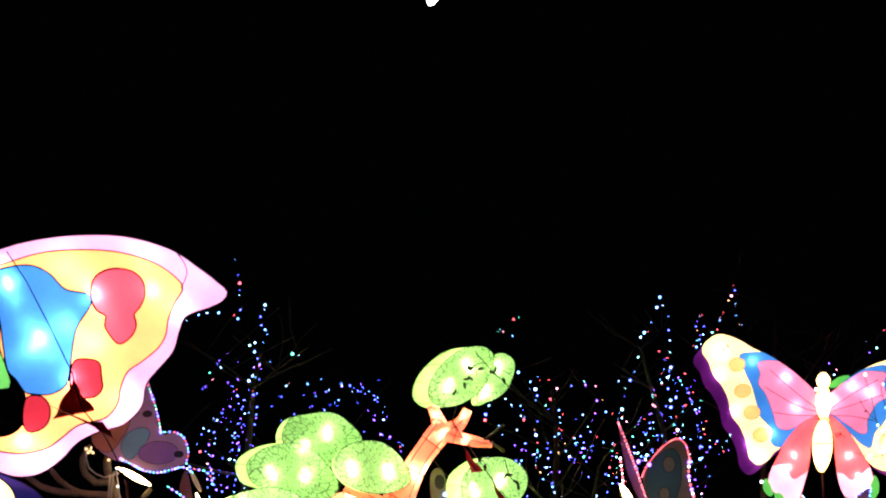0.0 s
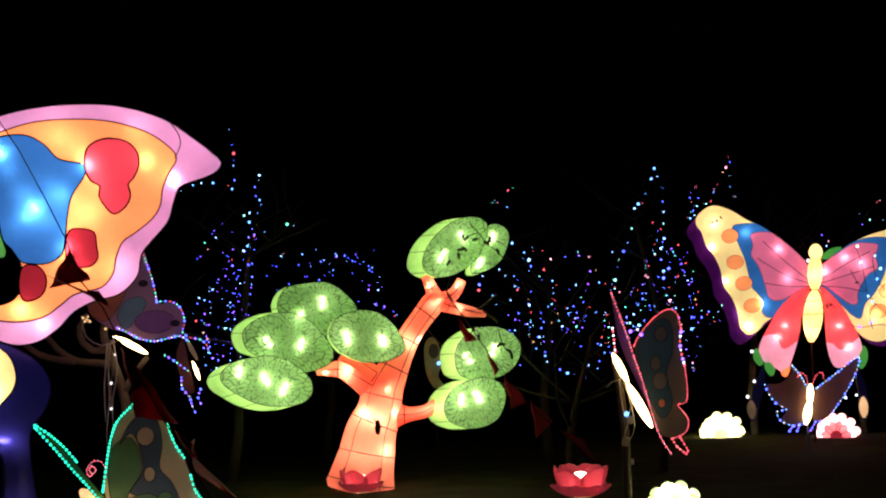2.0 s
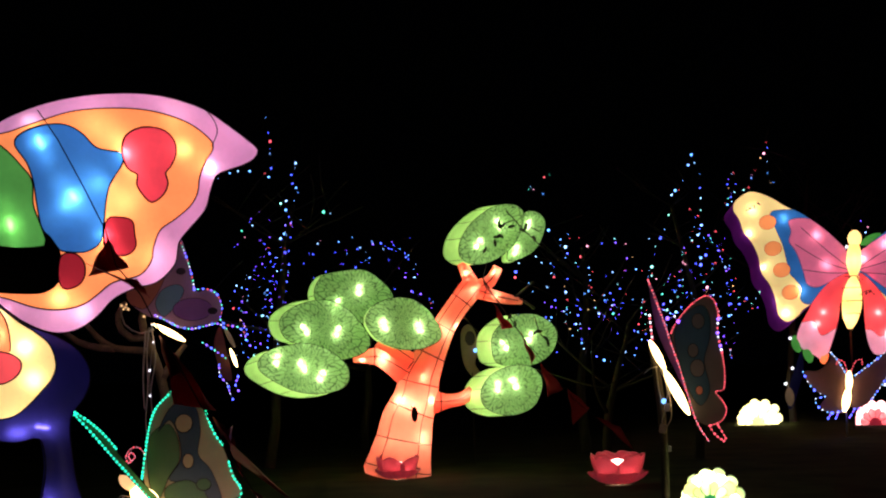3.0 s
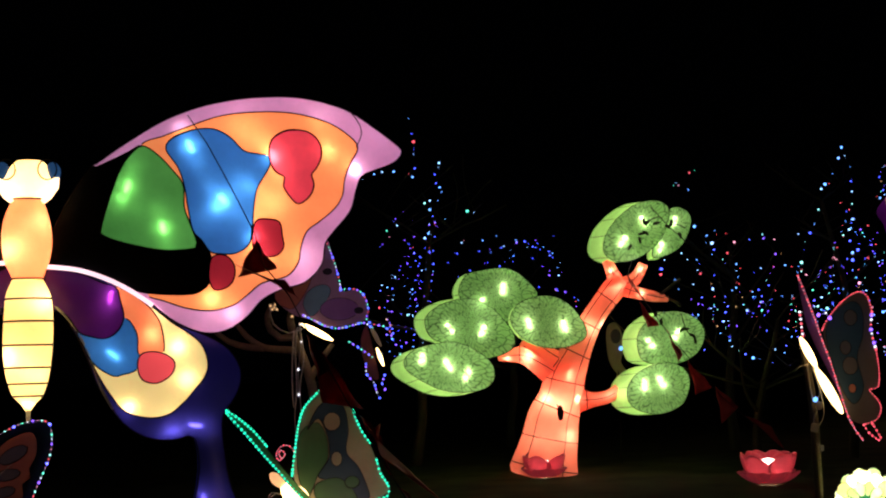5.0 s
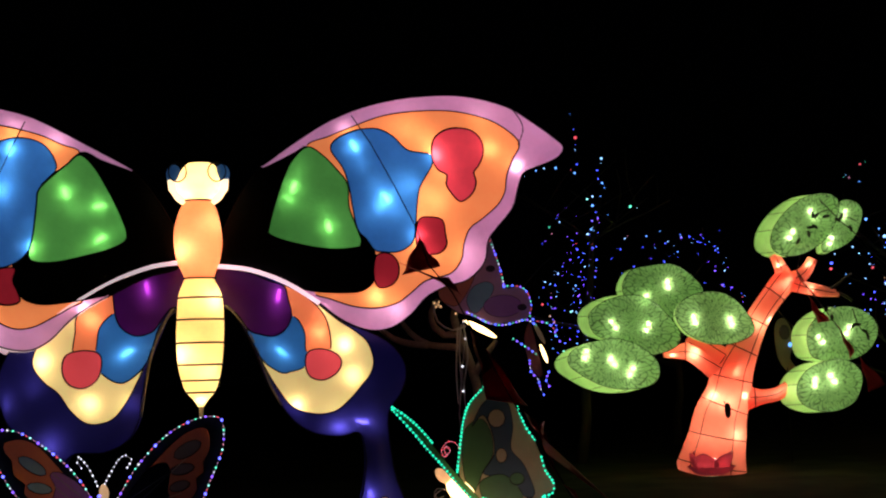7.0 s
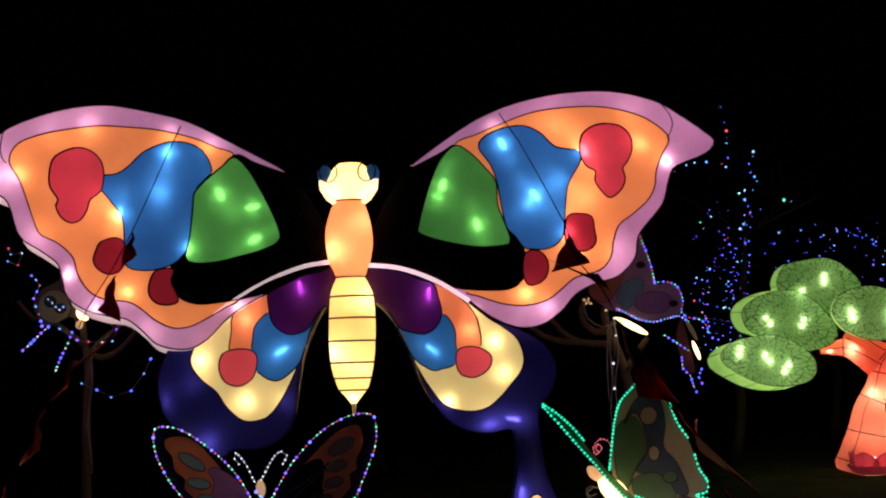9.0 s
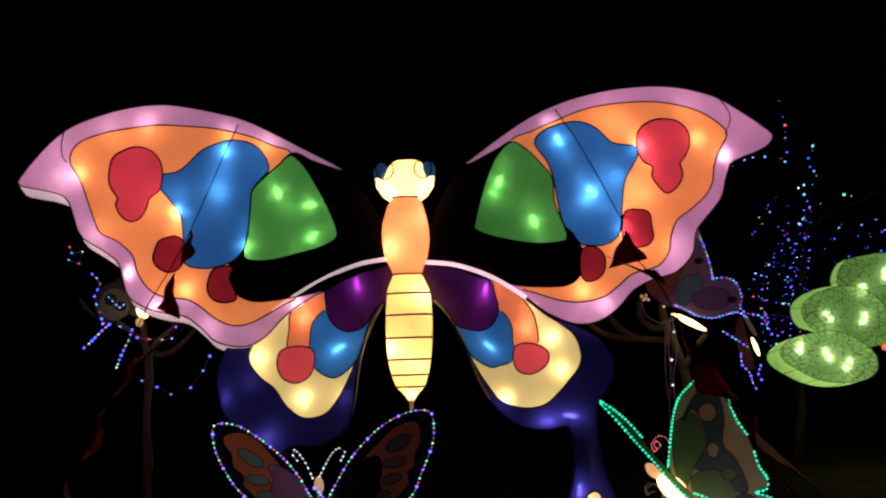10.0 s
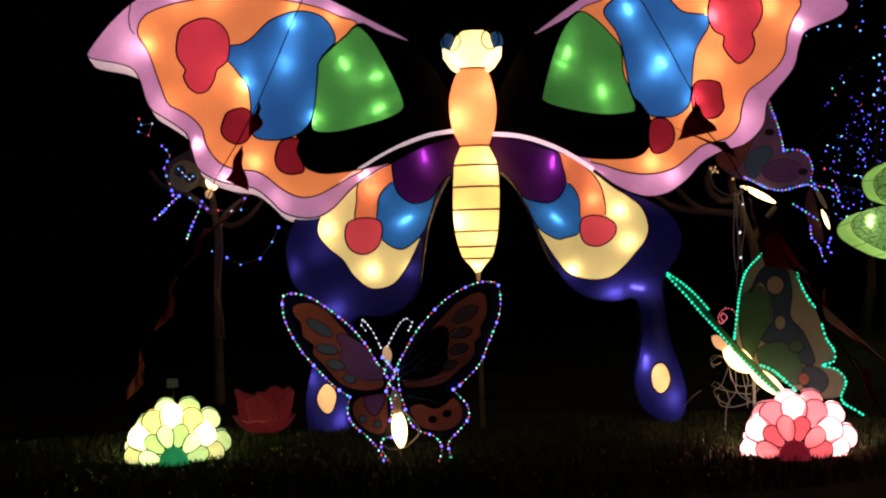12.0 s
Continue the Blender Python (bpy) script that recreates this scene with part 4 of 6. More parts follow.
DIM = dict(brown=fabric("brown_wing_cloth", (0.5, 0.16, 0.1), 0.0), slate=fabric("slate_wing_cloth", (0.15, 0.28, 0.42), 0.0), plum=fabric("plum_wing_cloth", (0.28, 0.12, 0.4), 0.0),
           umber=fabric("umber_wing_cloth", (0.2, 0.07, 0.06), 0.0), ink=fabric("ink_wing_cloth", (0.05, 0.05, 0.08), 0.0), dusk=fabric("dusky_wing_cloth", (0.24, 0.15, 0.16), 0.0),
           black=solid("black_wing_cloth", (0.01, 0.009, 0.011), 0.6), moss=fabric("moss_wing_cloth", (0.05, 0.15, 0.06), 0.0), sand=fabric("sand_wing_cloth", (0.34, 0.33, 0.2), 0.0),
           teal=fabric("teal_wing_cloth", (0.03, 0.07, 0.1), 0.0), mauve=fabric("mauve_wing_cloth", (0.4, 0.22, 0.36), 0.0), smoke=fabric("smoke_wing_cloth", (0.12, 0.1, 0.09), 0.0))

# the one before the great butterfly
front = thing("light_string_butterfly", pose(-1.11, 10.59, 0, 0, 0, 6.0), "brown cloth butterfly edged with coloured light strings", "light decoration", "light string butterflies")
MULTI = ["azure", "pink", "green", "white", "violet", "pink", "aqua", "red"]
flat_wing(front, curve("-0.06 0.69  -0.11 0.73  -0.19 0.87  -0.30 1.01  -0.47 1.15  -0.63 1.25  -0.78 1.27  -0.82 1.22  -0.79 1.07  -0.69 0.88  -0.57 0.72  -0.44 0.58  -0.33 0.50  -0.19 0.52  -0.06 0.54"), DIM["black"], [("brown_field", curve("-0.73 1.19  -0.61 1.21  -0.49 1.15  -0.39 1.04  -0.27 0.89  -0.14 0.74  -0.08 0.62  -0.09 0.56  -0.23 0.54  -0.37 0.58  -0.44 0.64  -0.51 0.73  -0.60 0.83  -0.59 0.89  -0.67 0.96  -0.68 1.06  -0.73 1.12"), DIM["brown"]), ("plum_field", curve("-0.42 0.95  -0.36 0.97  -0.22 0.88  -0.11 0.75  -0.08 0.63  -0.23 0.62  -0.35 0.69  -0.40 0.78  -0.38 0.86"), DIM["plum"]), ("blue_spot", dot(-0.54, 1.02, 0.114, 0.042, -34), DIM["slate"]), ("blue_spot", dot(-0.49, 0.86, 0.089, 0.038, -14), DIM["slate"]), ("blue_spot", dot(-0.43, 0.74, 0.072, 0.038, -18), DIM["slate"]), ("blue_spot", dot(-0.33, 0.63, 0.051, 0.034, -8), DIM["slate"])], 0.0)
flat_wing(front, curve("-0.06 0.54  -0.19 0.52  -0.33 0.50  -0.35 0.42  -0.34 0.34  -0.29 0.27  -0.22 0.21  -0.14 0.16  -0.03 0.19  -0.05 0.37"), DIM["black"], [("brown_field", curve("-0.31 0.44  -0.23 0.50  -0.07 0.52  -0.04 0.46  -0.06 0.27  -0.12 0.21  -0.22 0.25  -0.30 0.34"), DIM["brown"]), ("plum_field", curve("-0.22 0.49  -0.08 0.51  -0.09 0.42  -0.15 0.35  -0.21 0.40"), DIM["plum"]), ("dark_spot", dot(-0.24, 0.33, 0.030, 0.030, -25), DIM["slate"]), ("dark_spot", dot(-0.13, 0.29, 0.034, 0.030, -25), DIM["slate"])], 0.0)
flat_wing(front, curve("0.03 0.69  0.09 0.82  0.20 1.00  0.40 1.19  0.61 1.31  0.77 1.32  0.81 1.25  0.80 1.08  0.71 0.86  0.64 0.71  0.49 0.56  0.44 0.53  0.27 0.53  0.04 0.54"), DIM["black"], [("russet_field", curve("0.66 1.25  0.71 1.20  0.71 1.08  0.66 0.99  0.67 0.92  0.61 0.88  0.62 0.80  0.57 0.73  0.49 0.67  0.38 0.58  0.22 0.55  0.08 0.56  0.06 0.63  0.11 0.76  0.22 0.91  0.37 1.07  0.52 1.20"), DIM["umber"]), ("ink_field", curve("0.20 0.88  0.30 0.98  0.40 1.00  0.42 0.90  0.40 0.80  0.42 0.72  0.32 0.64  0.16 0.60  0.07 0.62  0.10 0.74"), DIM["black"]),
           ("dark_spot", dot(0.55, 1.09, 0.11, 0.05, 28), DIM["ink"]), ("dark_spot", dot(0.51, 0.95, 0.09, 0.04, 10), DIM["ink"]), ("dark_spot", dot(0.49, 0.83, 0.075, 0.038, 14), DIM["ink"]), ("dark_spot", dot(0.42, 0.71, 0.06, 0.034, 20), DIM["ink"])], 0.0)
flat_wing(front, curve("0.04 0.54  0.27 0.53  0.44 0.53  0.49 0.47  0.54 0.41  0.55 0.32  0.49 0.24  0.42 0.17  0.30 0.17  0.16 0.23  0.08 0.35"), DIM["black"], [("brown_field", curve("0.11 0.40  0.19 0.43  0.29 0.39  0.38 0.42  0.44 0.47  0.50 0.40  0.50 0.31  0.43 0.24  0.32 0.22  0.20 0.25  0.14 0.32"), DIM["brown"]), ("dark_spot", dot(0.39, 0.35, 0.034, 0.025, 20), DIM["black"]), ("dark_spot", dot(0.28, 0.31, 0.030, 0.025, 0), DIM["black"])], 0.0)
light_string(front, curve("-0.05 0.69  -0.11 0.73  -0.19 0.87  -0.30 1.01  -0.47 1.16  -0.63 1.26  -0.77 1.28  -0.81 1.23  -0.79 1.07  -0.69 0.87  -0.57 0.72  -0.44 0.58  -0.33 0.50"), MULTI, 0.034, 0.0082, -0.02)
light_string(front, curve("-0.33 0.50  -0.35 0.42  -0.34 0.34  -0.29 0.27  -0.21 0.20  -0.15 0.13  -0.11 0.06  -0.08 -0.01"), MULTI, 0.034, 0.0082, -0.02)
light_string(front, curve("-0.03 0.19  -0.09 0.18  -0.11 0.12  -0.08 0.05  -0.03 -0.03"), MULTI, 0.036, 0.008, -0.02)
light_string(front, curve("0.01 0.69  0.09 0.83  0.20 1.00  0.40 1.20  0.61 1.31  0.77 1.32  0.81 1.25  0.80 1.08  0.71 0.86  0.64 0.71  0.49 0.56  0.44 0.53"), MULTI, 0.034, 0.0082, -0.02)
light_string(front, curve("0.44 0.53  0.49 0.47  0.54 0.41  0.55 0.32  0.49 0.24  0.42 0.17  0.39 0.12  0.40 0.06  0.41 -0.00"), MULTI, 0.034, 0.0082, -0.02)
light_string(front, curve("0.03 0.69  0.04 0.54  0.07 0.43  0.10 0.32  0.16 0.24  0.28 0.19  0.33 0.14  0.34 0.08  0.32 0.00"), MULTI, 0.034, 0.0082, -0.02)
light_string(front, curve("-0.04 0.75  -0.07 0.67  -0.03 0.62  -0.06 0.54  -0.03 0.48  -0.02 0.39  -0.04 0.32"), MULTI, 0.028, 0.0082, -0.075)
light_string(front, curve("-0.08 0.79  -0.02 0.72  0.01 0.66  -0.04 0.60  0.01 0.54  -0.00 0.48"), MULTI, 0.026, 0.008, -0.075)
light_string(front, curve("-0.09 0.86  -0.14 0.97  -0.18 1.03  -0.22 1.07  -0.23 1.03  -0.20 0.99"), ["white"], 0.036, 0.0085, -0.02)
light_string(front, curve("-0.04 0.87  0.01 0.96  0.06 1.04  0.11 1.07  0.15 1.04  0.12 0.98"), ["white"], 0.036, 0.0085, -0.02)
plump(front, "head", (-0.05, 0.87), (-0.04, 0.74), 0.036, SILK["parchment"], -0.03)
plump(front, "thorax", (-0.05, 0.80), (-0.02, 0.54), 0.036, DIM["smoke"], -0.02)
plump(front, "waist", (0.00, 0.55), (0.02, 0.33), 0.042, SILK["linen"], -0.02)
plump(front, "abdomen", (0.02, 0.39), (0.04, 0.11), 0.06, SILK["hot"], -0.02)
wire(front, "wire_loop", [(x, -0.04, z) for x, z in curve("-0.03 0.48  0.08 0.37  0.18 0.26  0.17 0.20  0.07 0.11  -0.04 0.10  -0.11 0.14")], 0.007)
wire(front, "stake", [(0.03, 0.03, 0.16), (0.03, 0.03, 0.0)], 0.012, STEEL)

# green-edged one beside the pink flower
jade = thing("light_string_butterfly", pose(1.73, 11.47, 0, 0, 0, -8.6), "green cloth butterfly with wings raised, edged with green lights", "light decoration", "light string butterflies")
flat_wing(jade, curve("0.10 1.53  0.01 1.44  -0.09 1.32  -0.15 1.15  -0.19 0.79  -0.06 0.56  0.24 0.40  0.41 0.31  0.61 0.32  0.65 0.42  0.59 0.53  0.48 0.57  0.57 0.62  0.55 0.72  0.49 0.87  0.43 1.03  0.35 1.16  0.30 1.30  0.20 1.40"), DIM["sand"],
          [("green_field", curve("-0.14 1.10  -0.00 1.21  0.08 1.10  0.09 0.92  0.01 0.79  -0.08 0.61  -0.15 0.79"), DIM["moss"]),
           ("dark_field", curve("0.02 1.33  0.14 1.39  0.23 1.32  0.26 1.14  0.24 0.96  0.34 0.83  0.42 0.60  0.33 0.58  0.18 0.73  0.01 0.77  0.10 0.92  0.09 1.10  0.02 1.24  -0.07 1.15"), DIM["teal"]),
           ("lower_field", curve("-0.02 0.70  0.16 0.76  0.29 0.65  0.34 0.51  0.30 0.42  0.18 0.44  0.02 0.54"), DIM["moss"]), ("tail_field", curve("0.34 0.56  0.46 0.54  0.52 0.44  0.46 0.35  0.36 0.36  0.31 0.44"), DIM["teal"]),
           ("pale_spot", dot(0.13, 1.21, 0.07, 0.075), DIM["sand"]), ("pale_spot", dot(0.16, 0.91, 0.045, 0.06), DIM["sand"]),
           ("pale_spot", dot(0.28, 0.72, 0.06, 0.05), DIM["moss"]), ("brown_spot", dot(0.33, 0.46, 0.045, 0.05), DIM["brown"])], 0.05)
flat_wing(jade, curve("-0.70 1.33  -0.59 1.25  -0.48 1.15  -0.38 1.01  -0.19 0.77  0.00 0.56  0.17 0.36  0.06 0.42  -0.19 0.69  -0.43 0.98  -0.60 1.20"), DIM["moss"], [], -0.15)
light_string(jade, curve("0.10 1.53  0.01 1.44  -0.09 1.33  -0.14 1.19  -0.17 1.01  -0.20 0.79"), ["mint"], 0.033, 0.0108, 0.03)
light_string(jade, curve("0.30 1.30  0.33 1.21  0.37 1.12  0.43 1.03"), ["mint"], 0.033, 0.0108, 0.03)
light_string(jade, curve("0.48 0.89  0.51 0.78  0.57 0.68  0.56 0.60  0.48 0.57  0.59 0.53  0.65 0.44  0.61 0.33  0.63 0.27  0.71 0.22  0.77 0.18"), ["mint"], 0.033, 0.0108, 0.03)
light_string(jade, curve("-0.70 1.33  -0.60 1.26  -0.49 1.16  -0.39 1.04"), ["mint"], 0.033, 0.0108, -0.17)
light_string(jade, curve("-0.70 1.31  -0.56 1.15  -0.43 0.99  -0.30 0.84  -0.19 0.70  -0.06 0.56  0.06 0.43  0.15 0.34"), ["mint"], 0.033, 0.0108, -0.17)
light_string(jade, curve("0.00 0.58  0.09 0.54  0.17 0.47  0.26 0.38"), ["mint"], 0.03, 0.012, -0.02)
light_string(jade, curve("-0.18 0.99  -0.21 1.03  -0.26 1.04  -0.30 1.01  -0.32 0.96  -0.30 0.92  -0.27 0.94  -0.25 0.97  -0.28 1.00  -0.30 0.97  -0.28 0.94"), ["red", "pink"], 0.021, 0.0075, -0.08)
plump(jade, "head", (-0.37, 0.82), (-0.26, 0.71), 0.047, SILK["parchment"], -0.05)
plump(jade, "thorax", (-0.28, 0.72), (-0.06, 0.54), 0.085, SILK["hot"], -0.05)
plump(jade, "abdomen", (-0.09, 0.56), (0.18, 0.34), 0.06, SILK["hot"], -0.05)
for line in ("-0.26 0.61  -0.22 0.47  -0.16 0.34  -0.03 0.28", "-0.24 0.61  -0.31 0.43  -0.37 0.39  -0.34 0.32  -0.25 0.27", "-0.20 0.56  -0.20 0.38  -0.27 0.27  -0.29 0.07", "-0.15 0.54  -0.12 0.38  -0.11 0.25", "-0.33 0.66  -0.39 0.61  -0.36 0.57", "-0.47 0.39  -0.54 0.34  -0.60 0.27", "-0.24 0.54  -0.23 0.47  -0.16 0.42  -0.02 0.43  -0.07 0.36  -0.25 0.38  -0.39 0.43  -0.36 0.46  -0.27 0.38  -0.25 0.28", "-0.12 0.52  -0.10 0.46  -0.13 0.34  -0.09 0.32", "-0.28 0.65  -0.36 0.67  -0.39 0.64  -0.36 0.59  -0.31 0.61", "-0.34 0.36  -0.32 0.27  -0.20 0.26  -0.05 0.31"):
    wire(jade, "loose_wire", [(x, -0.08, z) for x, z in rounded(curve(line), 0.03, False)], 0.0042)
wire(jade, "stake", [(-0.06, 0.0, 0.52), (-0.06, 0.0, 0.0)], 0.015, STEEL)

# red-edged one on a post
ruby = thing("light_string_butterfly", pose(8.01, 14.31, 0, 0, 0, -29.2), "dark cloth butterfly on a post, edged with red lights", "light decoration", "light string butterflies")
flat_wing(ruby, curve("-0.18 1.91  -0.11 2.04  0.05 2.22  0.22 2.32  0.32 2.26  0.36 2.09  0.34 1.90  0.38 1.71  0.40 1.45  0.38 1.27  0.29 1.24  0.36 1.14  0.40 1.04  0.35 0.92  0.21 0.86  0.06 0.94  -0.02 1.21  -0.10 1.53"), DIM["smoke"],
          [("dark_field", curve("-0.14 1.90  -0.01 2.12  0.17 2.22  0.26 2.10  0.25 1.84  0.18 1.59  0.23 1.27  0.13 1.09  0.02 1.21  -0.09 1.54"), DIM["teal"]),
           ("pale_spot", dot(0.13, 2.04, 0.07, 0.09), DIM["smoke"]), ("pale_spot", dot(0.06, 1.71, 0.06, 0.08), DIM["smoke"]),
           ("pale_spot", dot(0.10, 1.51, 0.08, 0.1), DIM["smoke"]), ("red_spot", dot(0.11, 1.26, 0.04, 0.05), DIM["brown"])], 0.04)
flat_wing(ruby, curve("-0.41 2.52  -0.31 2.28  -0.21 1.95  -0.10 1.53  -0.00 1.18  -0.06 1.28  -0.17 1.53  -0.28 1.79  -0.36 2.05"), DIM["plum"], [], -0.1)
light_string(ruby, curve("-0.41 2.52  -0.33 2.28  -0.24 2.00  -0.19 1.82  -0.10 1.53  -0.02 1.21  0.05 0.96  0.12 0.81  0.19 0.70"), ["red", "pink"], 0.034, 0.0135, -0.12)
light_string(ruby, curve("-0.18 1.91  -0.11 2.04  0.05 2.22  0.22 2.32  0.32 2.26  0.36 2.09"), ["red"], 0.03, 0.01, 0.02)
light_string(ruby, curve("0.36 2.09  0.34 1.90  0.38 1.68"), ["red", "violet", "white"], 0.045, 0.016, 0.02)
light_string(ruby, curve("0.38 1.68  0.40 1.45  0.38 1.27  0.29 1.24  0.36 1.14  0.40 1.04  0.35 0.92  0.21 0.86"), ["red"], 0.03, 0.01, 0.02)
light_string(ruby, curve("0.21 0.86  0.26 0.77  0.36 0.69  0.38 0.72  0.30 0.87"), ["red"], 0.045, 0.015, 0.02)
light_string(ruby, curve("-0.41 2.12  -0.40 1.99  -0.39 1.85"), ["white", "red"], 0.04, 0.015, -0.05)
light_string(ruby, curve("-0.25 2.02  -0.21 2.08  -0.13 2.10  -0.09 2.04"), ["white", "violet"], 0.06, 0.018, -0.05)
plump(ruby, "thorax", (-0.42, 1.84), (-0.26, 1.50), 0.045, SILK["hot"], -0.05)
plump(ruby, "abdomen", (-0.27, 1.50), (-0.01, 0.99), 0.055, SILK["hot"], -0.05)
wire(ruby, "post", [(-0.40, 0.05, 1.78), (-0.32, 0.08, 1.0), (-0.31, 0.05, 0.0)], 0.05, BARK)
for line in ("-0.36 1.54  -0.34 1.28  -0.30 1.13  -0.24 1.22  -0.28 1.44  -0.31 1.51", "-0.31 1.51  -0.24 1.28  -0.21 0.99  -0.29 0.84  -0.32 0.93  -0.23 1.12", "-0.34 1.54  -0.45 1.51  -0.50 1.45"):
    wire(ruby, "loose_wire", [(x, -0.03, z) for x, z in curve(line)], 0.007)
for x, z, w, h in ((-0.25, 1.08, 0.065, 0.091), (-0.31, 0.84, 0.084, 0.097)):
    bm = bmesh.new()
    bmesh.ops.create_cube(bm, size=1, matrix=pose(x, -0.04, z, 0, 12, 0) @ Matrix.Diagonal((w, w * 0.7, h, 1)))
    bmesh.ops.bevel(bm, geom=bm.edges[:], offset=0.008, segments=2, affect="EDGES")
    part("plug_box", bm, PLUG, ruby)
beads(ruby, [Vector((x, -0.06, z)) for x, z in curve("-0.29 1.15")], LED["cyan"], 0.03)

# violet-edged pair on a bare tree behind the great butterfly
violet = thing("light_string_butterfly", pose(2.51, 15.29, 0, 0, 0, -9.3), "mauve cloth butterfly in a bare tree, edged with violet lights", "light decoration", "light string butterflies")
flat_wing(violet, curve("-0.06 3.07  0.02 2.85  0.10 2.50  0.24 2.50  0.34 2.44  0.39 2.29  0.35 2.16  0.13 2.11  -0.08 2.10  -0.25 2.19  -0.40 2.23  -0.61 2.42  -0.56 2.70  -0.34 2.93"), DIM["mauve"],
          [("maroon_field", curve("-0.61 2.42  -0.55 2.69  -0.34 2.87  -0.20 2.77  -0.24 2.56  -0.40 2.32  -0.52 2.33"), DIM["brown"]),
           ("blue_field", curve("-0.31 2.35  -0.24 2.50  -0.09 2.56  -0.01 2.50  -0.07 2.37  -0.22 2.22"), DIM["slate"]),
           ("plum_field", dot(0.08, 2.29, 0.21, 0.12), DIM["plum"]), ("dark_spot", dot(-0.04, 2.70, 0.05, 0.035), DIM["black"]), ("dark_spot", dot(0.29, 2.27, 0.05, 0.035), DIM["black"])], 0.0)
light_string(violet, curve("-0.06 3.07  -0.02 2.96  0.02 2.85  0.07 2.67  0.10 2.50"), ["violet", "blue", "red", "green", "white"], 0.036, 0.0095, -0.03)
light_string(violet, curve("0.10 2.50  0.24 2.50  0.34 2.44  0.39 2.29  0.37 2.17  0.45 2.11  0.55 2.09  0.62 2.03  0.64 1.95"), ["violet", "green", "blue", "red"], 0.045, 0.009, -0.03)
light_string(violet, curve("-0.31 2.23  -0.19 2.17  -0.08 2.11  0.07 2.08  0.22 2.11  0.34 2.13  0.43 2.07"), ["violet", "white", "blue", "green"], 0.034, 0.009, -0.05)
light_string(violet, curve("0.18 1.93  0.27 1.87  0.34 1.82  0.42 1.76"), ["green", "violet", "blue"], 0.045, 0.009, -0.05)
light_string(violet, curve("0.35 1.69  0.36 1.57  0.43 1.49  0.46 1.38  0.49 1.32"), ["blue", "violet", "white"], 0.045, 0.009, -0.05)
light_string(violet, curve("0.55 1.56  0.52 1.47  0.55 1.41"), ["blue", "violet"], 0.045, 0.010, -0.05)
light_string(violet, curve("-0.35 2.14  -0.34 1.95  -0.38 1.65  -0.38 1.38"), ["white"], 0.26, 0.015, 0.1)
plump(violet, "abdomen", (-0.33, 2.14), (-0.00, 1.95), 0.034, SILK["hot"], -0.06)
plump(violet, "thorax", (-0.68, 2.36), (-0.58, 2.29), 0.02, SILK["linen"], -0.04)
beads(violet, [Vector((x, -0.08, z)) for x, z in curve("-0.66 2.34  -0.62 2.32  -0.64 2.30  -0.59 2.30  -0.61 2.35  -0.43 2.22  -0.35 2.14")], LED["warm"], 0.011)
plump(violet, "small_thorax", (0.41, 2.09), (0.52, 1.87), 0.024, SILK["linen"], -0.06)
plump(violet, "small_abdomen", (0.47, 1.86), (0.54, 1.66), 0.022, SILK["hot"], -0.06)
flat_wing(violet, curve("0.37 2.11  0.43 1.86  0.49 1.53  0.40 1.54  0.33 1.72  0.30 1.93"), DIM["umber"], [], 0.03)

amber = thing("light_string_butterfly", pose(-3.59, 14.56, 0, 0, 0, 13.8), "small cloth butterfly in a bare tree, hung with coloured lights", "light decoration", "light string butterflies")
flat_wing(amber, curve("0.21 2.29  0.09 2.30  -0.09 2.21  -0.21 2.27  -0.25 2.42  -0.19 2.57  -0.07 2.64  0.07 2.70  0.16 2.53"), DIM["smoke"],
          [("pale_field", dot(-0.05, 2.41, 0.16, 0.17), DIM["sand"]), ("dark_spot", dot(-0.09, 2.46, 0.06, 0.06), DIM["teal"]), ("dark_spot", dot(0.01, 2.39, 0.06, 0.05), DIM["teal"])], 0.05)
light_string(amber, curve("-0.11 2.20  -0.18 2.14  -0.25 2.07  -0.31 2.01  -0.36 1.97"), ["blue", "white", "violet", "white", "blue"], 0.05, 0.011, -0.03)
light_string(amber, curve("0.12 2.14  0.08 2.03  0.03 1.93  -0.01 1.84  -0.04 1.76"), ["blue", "violet", "green", "white", "violet"], 0.05, 0.011, -0.03)
light_string(amber, curve("-0.49 3.00  -0.47 2.94  -0.36 2.95  -0.40 2.83  -0.50 2.87"), ["red", "cyan", "white"], 0.1, 0.01, -0.03)
light_string(amber, curve("-0.27 2.72  -0.19 2.62  -0.25 2.49  -0.20 2.33  -0.17 2.21"), ["violet", "cyan", "pink", "blue"], 0.075, 0.012, -0.03)
light_string(amber, curve("0.31 2.31  0.46 2.25  0.56 2.16  0.52 2.04  0.17 2.06  -0.00 2.18"), ["white", "red", "violet", "cyan"], 0.14, 0.011, -0.03)
light_string(amber, curve("-0.11 2.48  -0.07 2.44  -0.00 2.37  0.04 2.40"), ["cyan", "white"], 0.06, 0.01, -0.03)
light_string(amber, curve("0.90 1.85  0.83 1.70  0.70 1.53  0.50 1.47  0.36 1.55  0.21 1.62"), ["blue", "cyan"], 0.32, 0.011, -0.03)
plump(amber, "thorax", (0.18, 2.38), (0.27, 2.26), 0.055, SILK["hot"], -0.06)
plump(amber, "abdomen", (0.21, 2.26), (0.18, 2.17), 0.04, SILK["parchment"], -0.06)


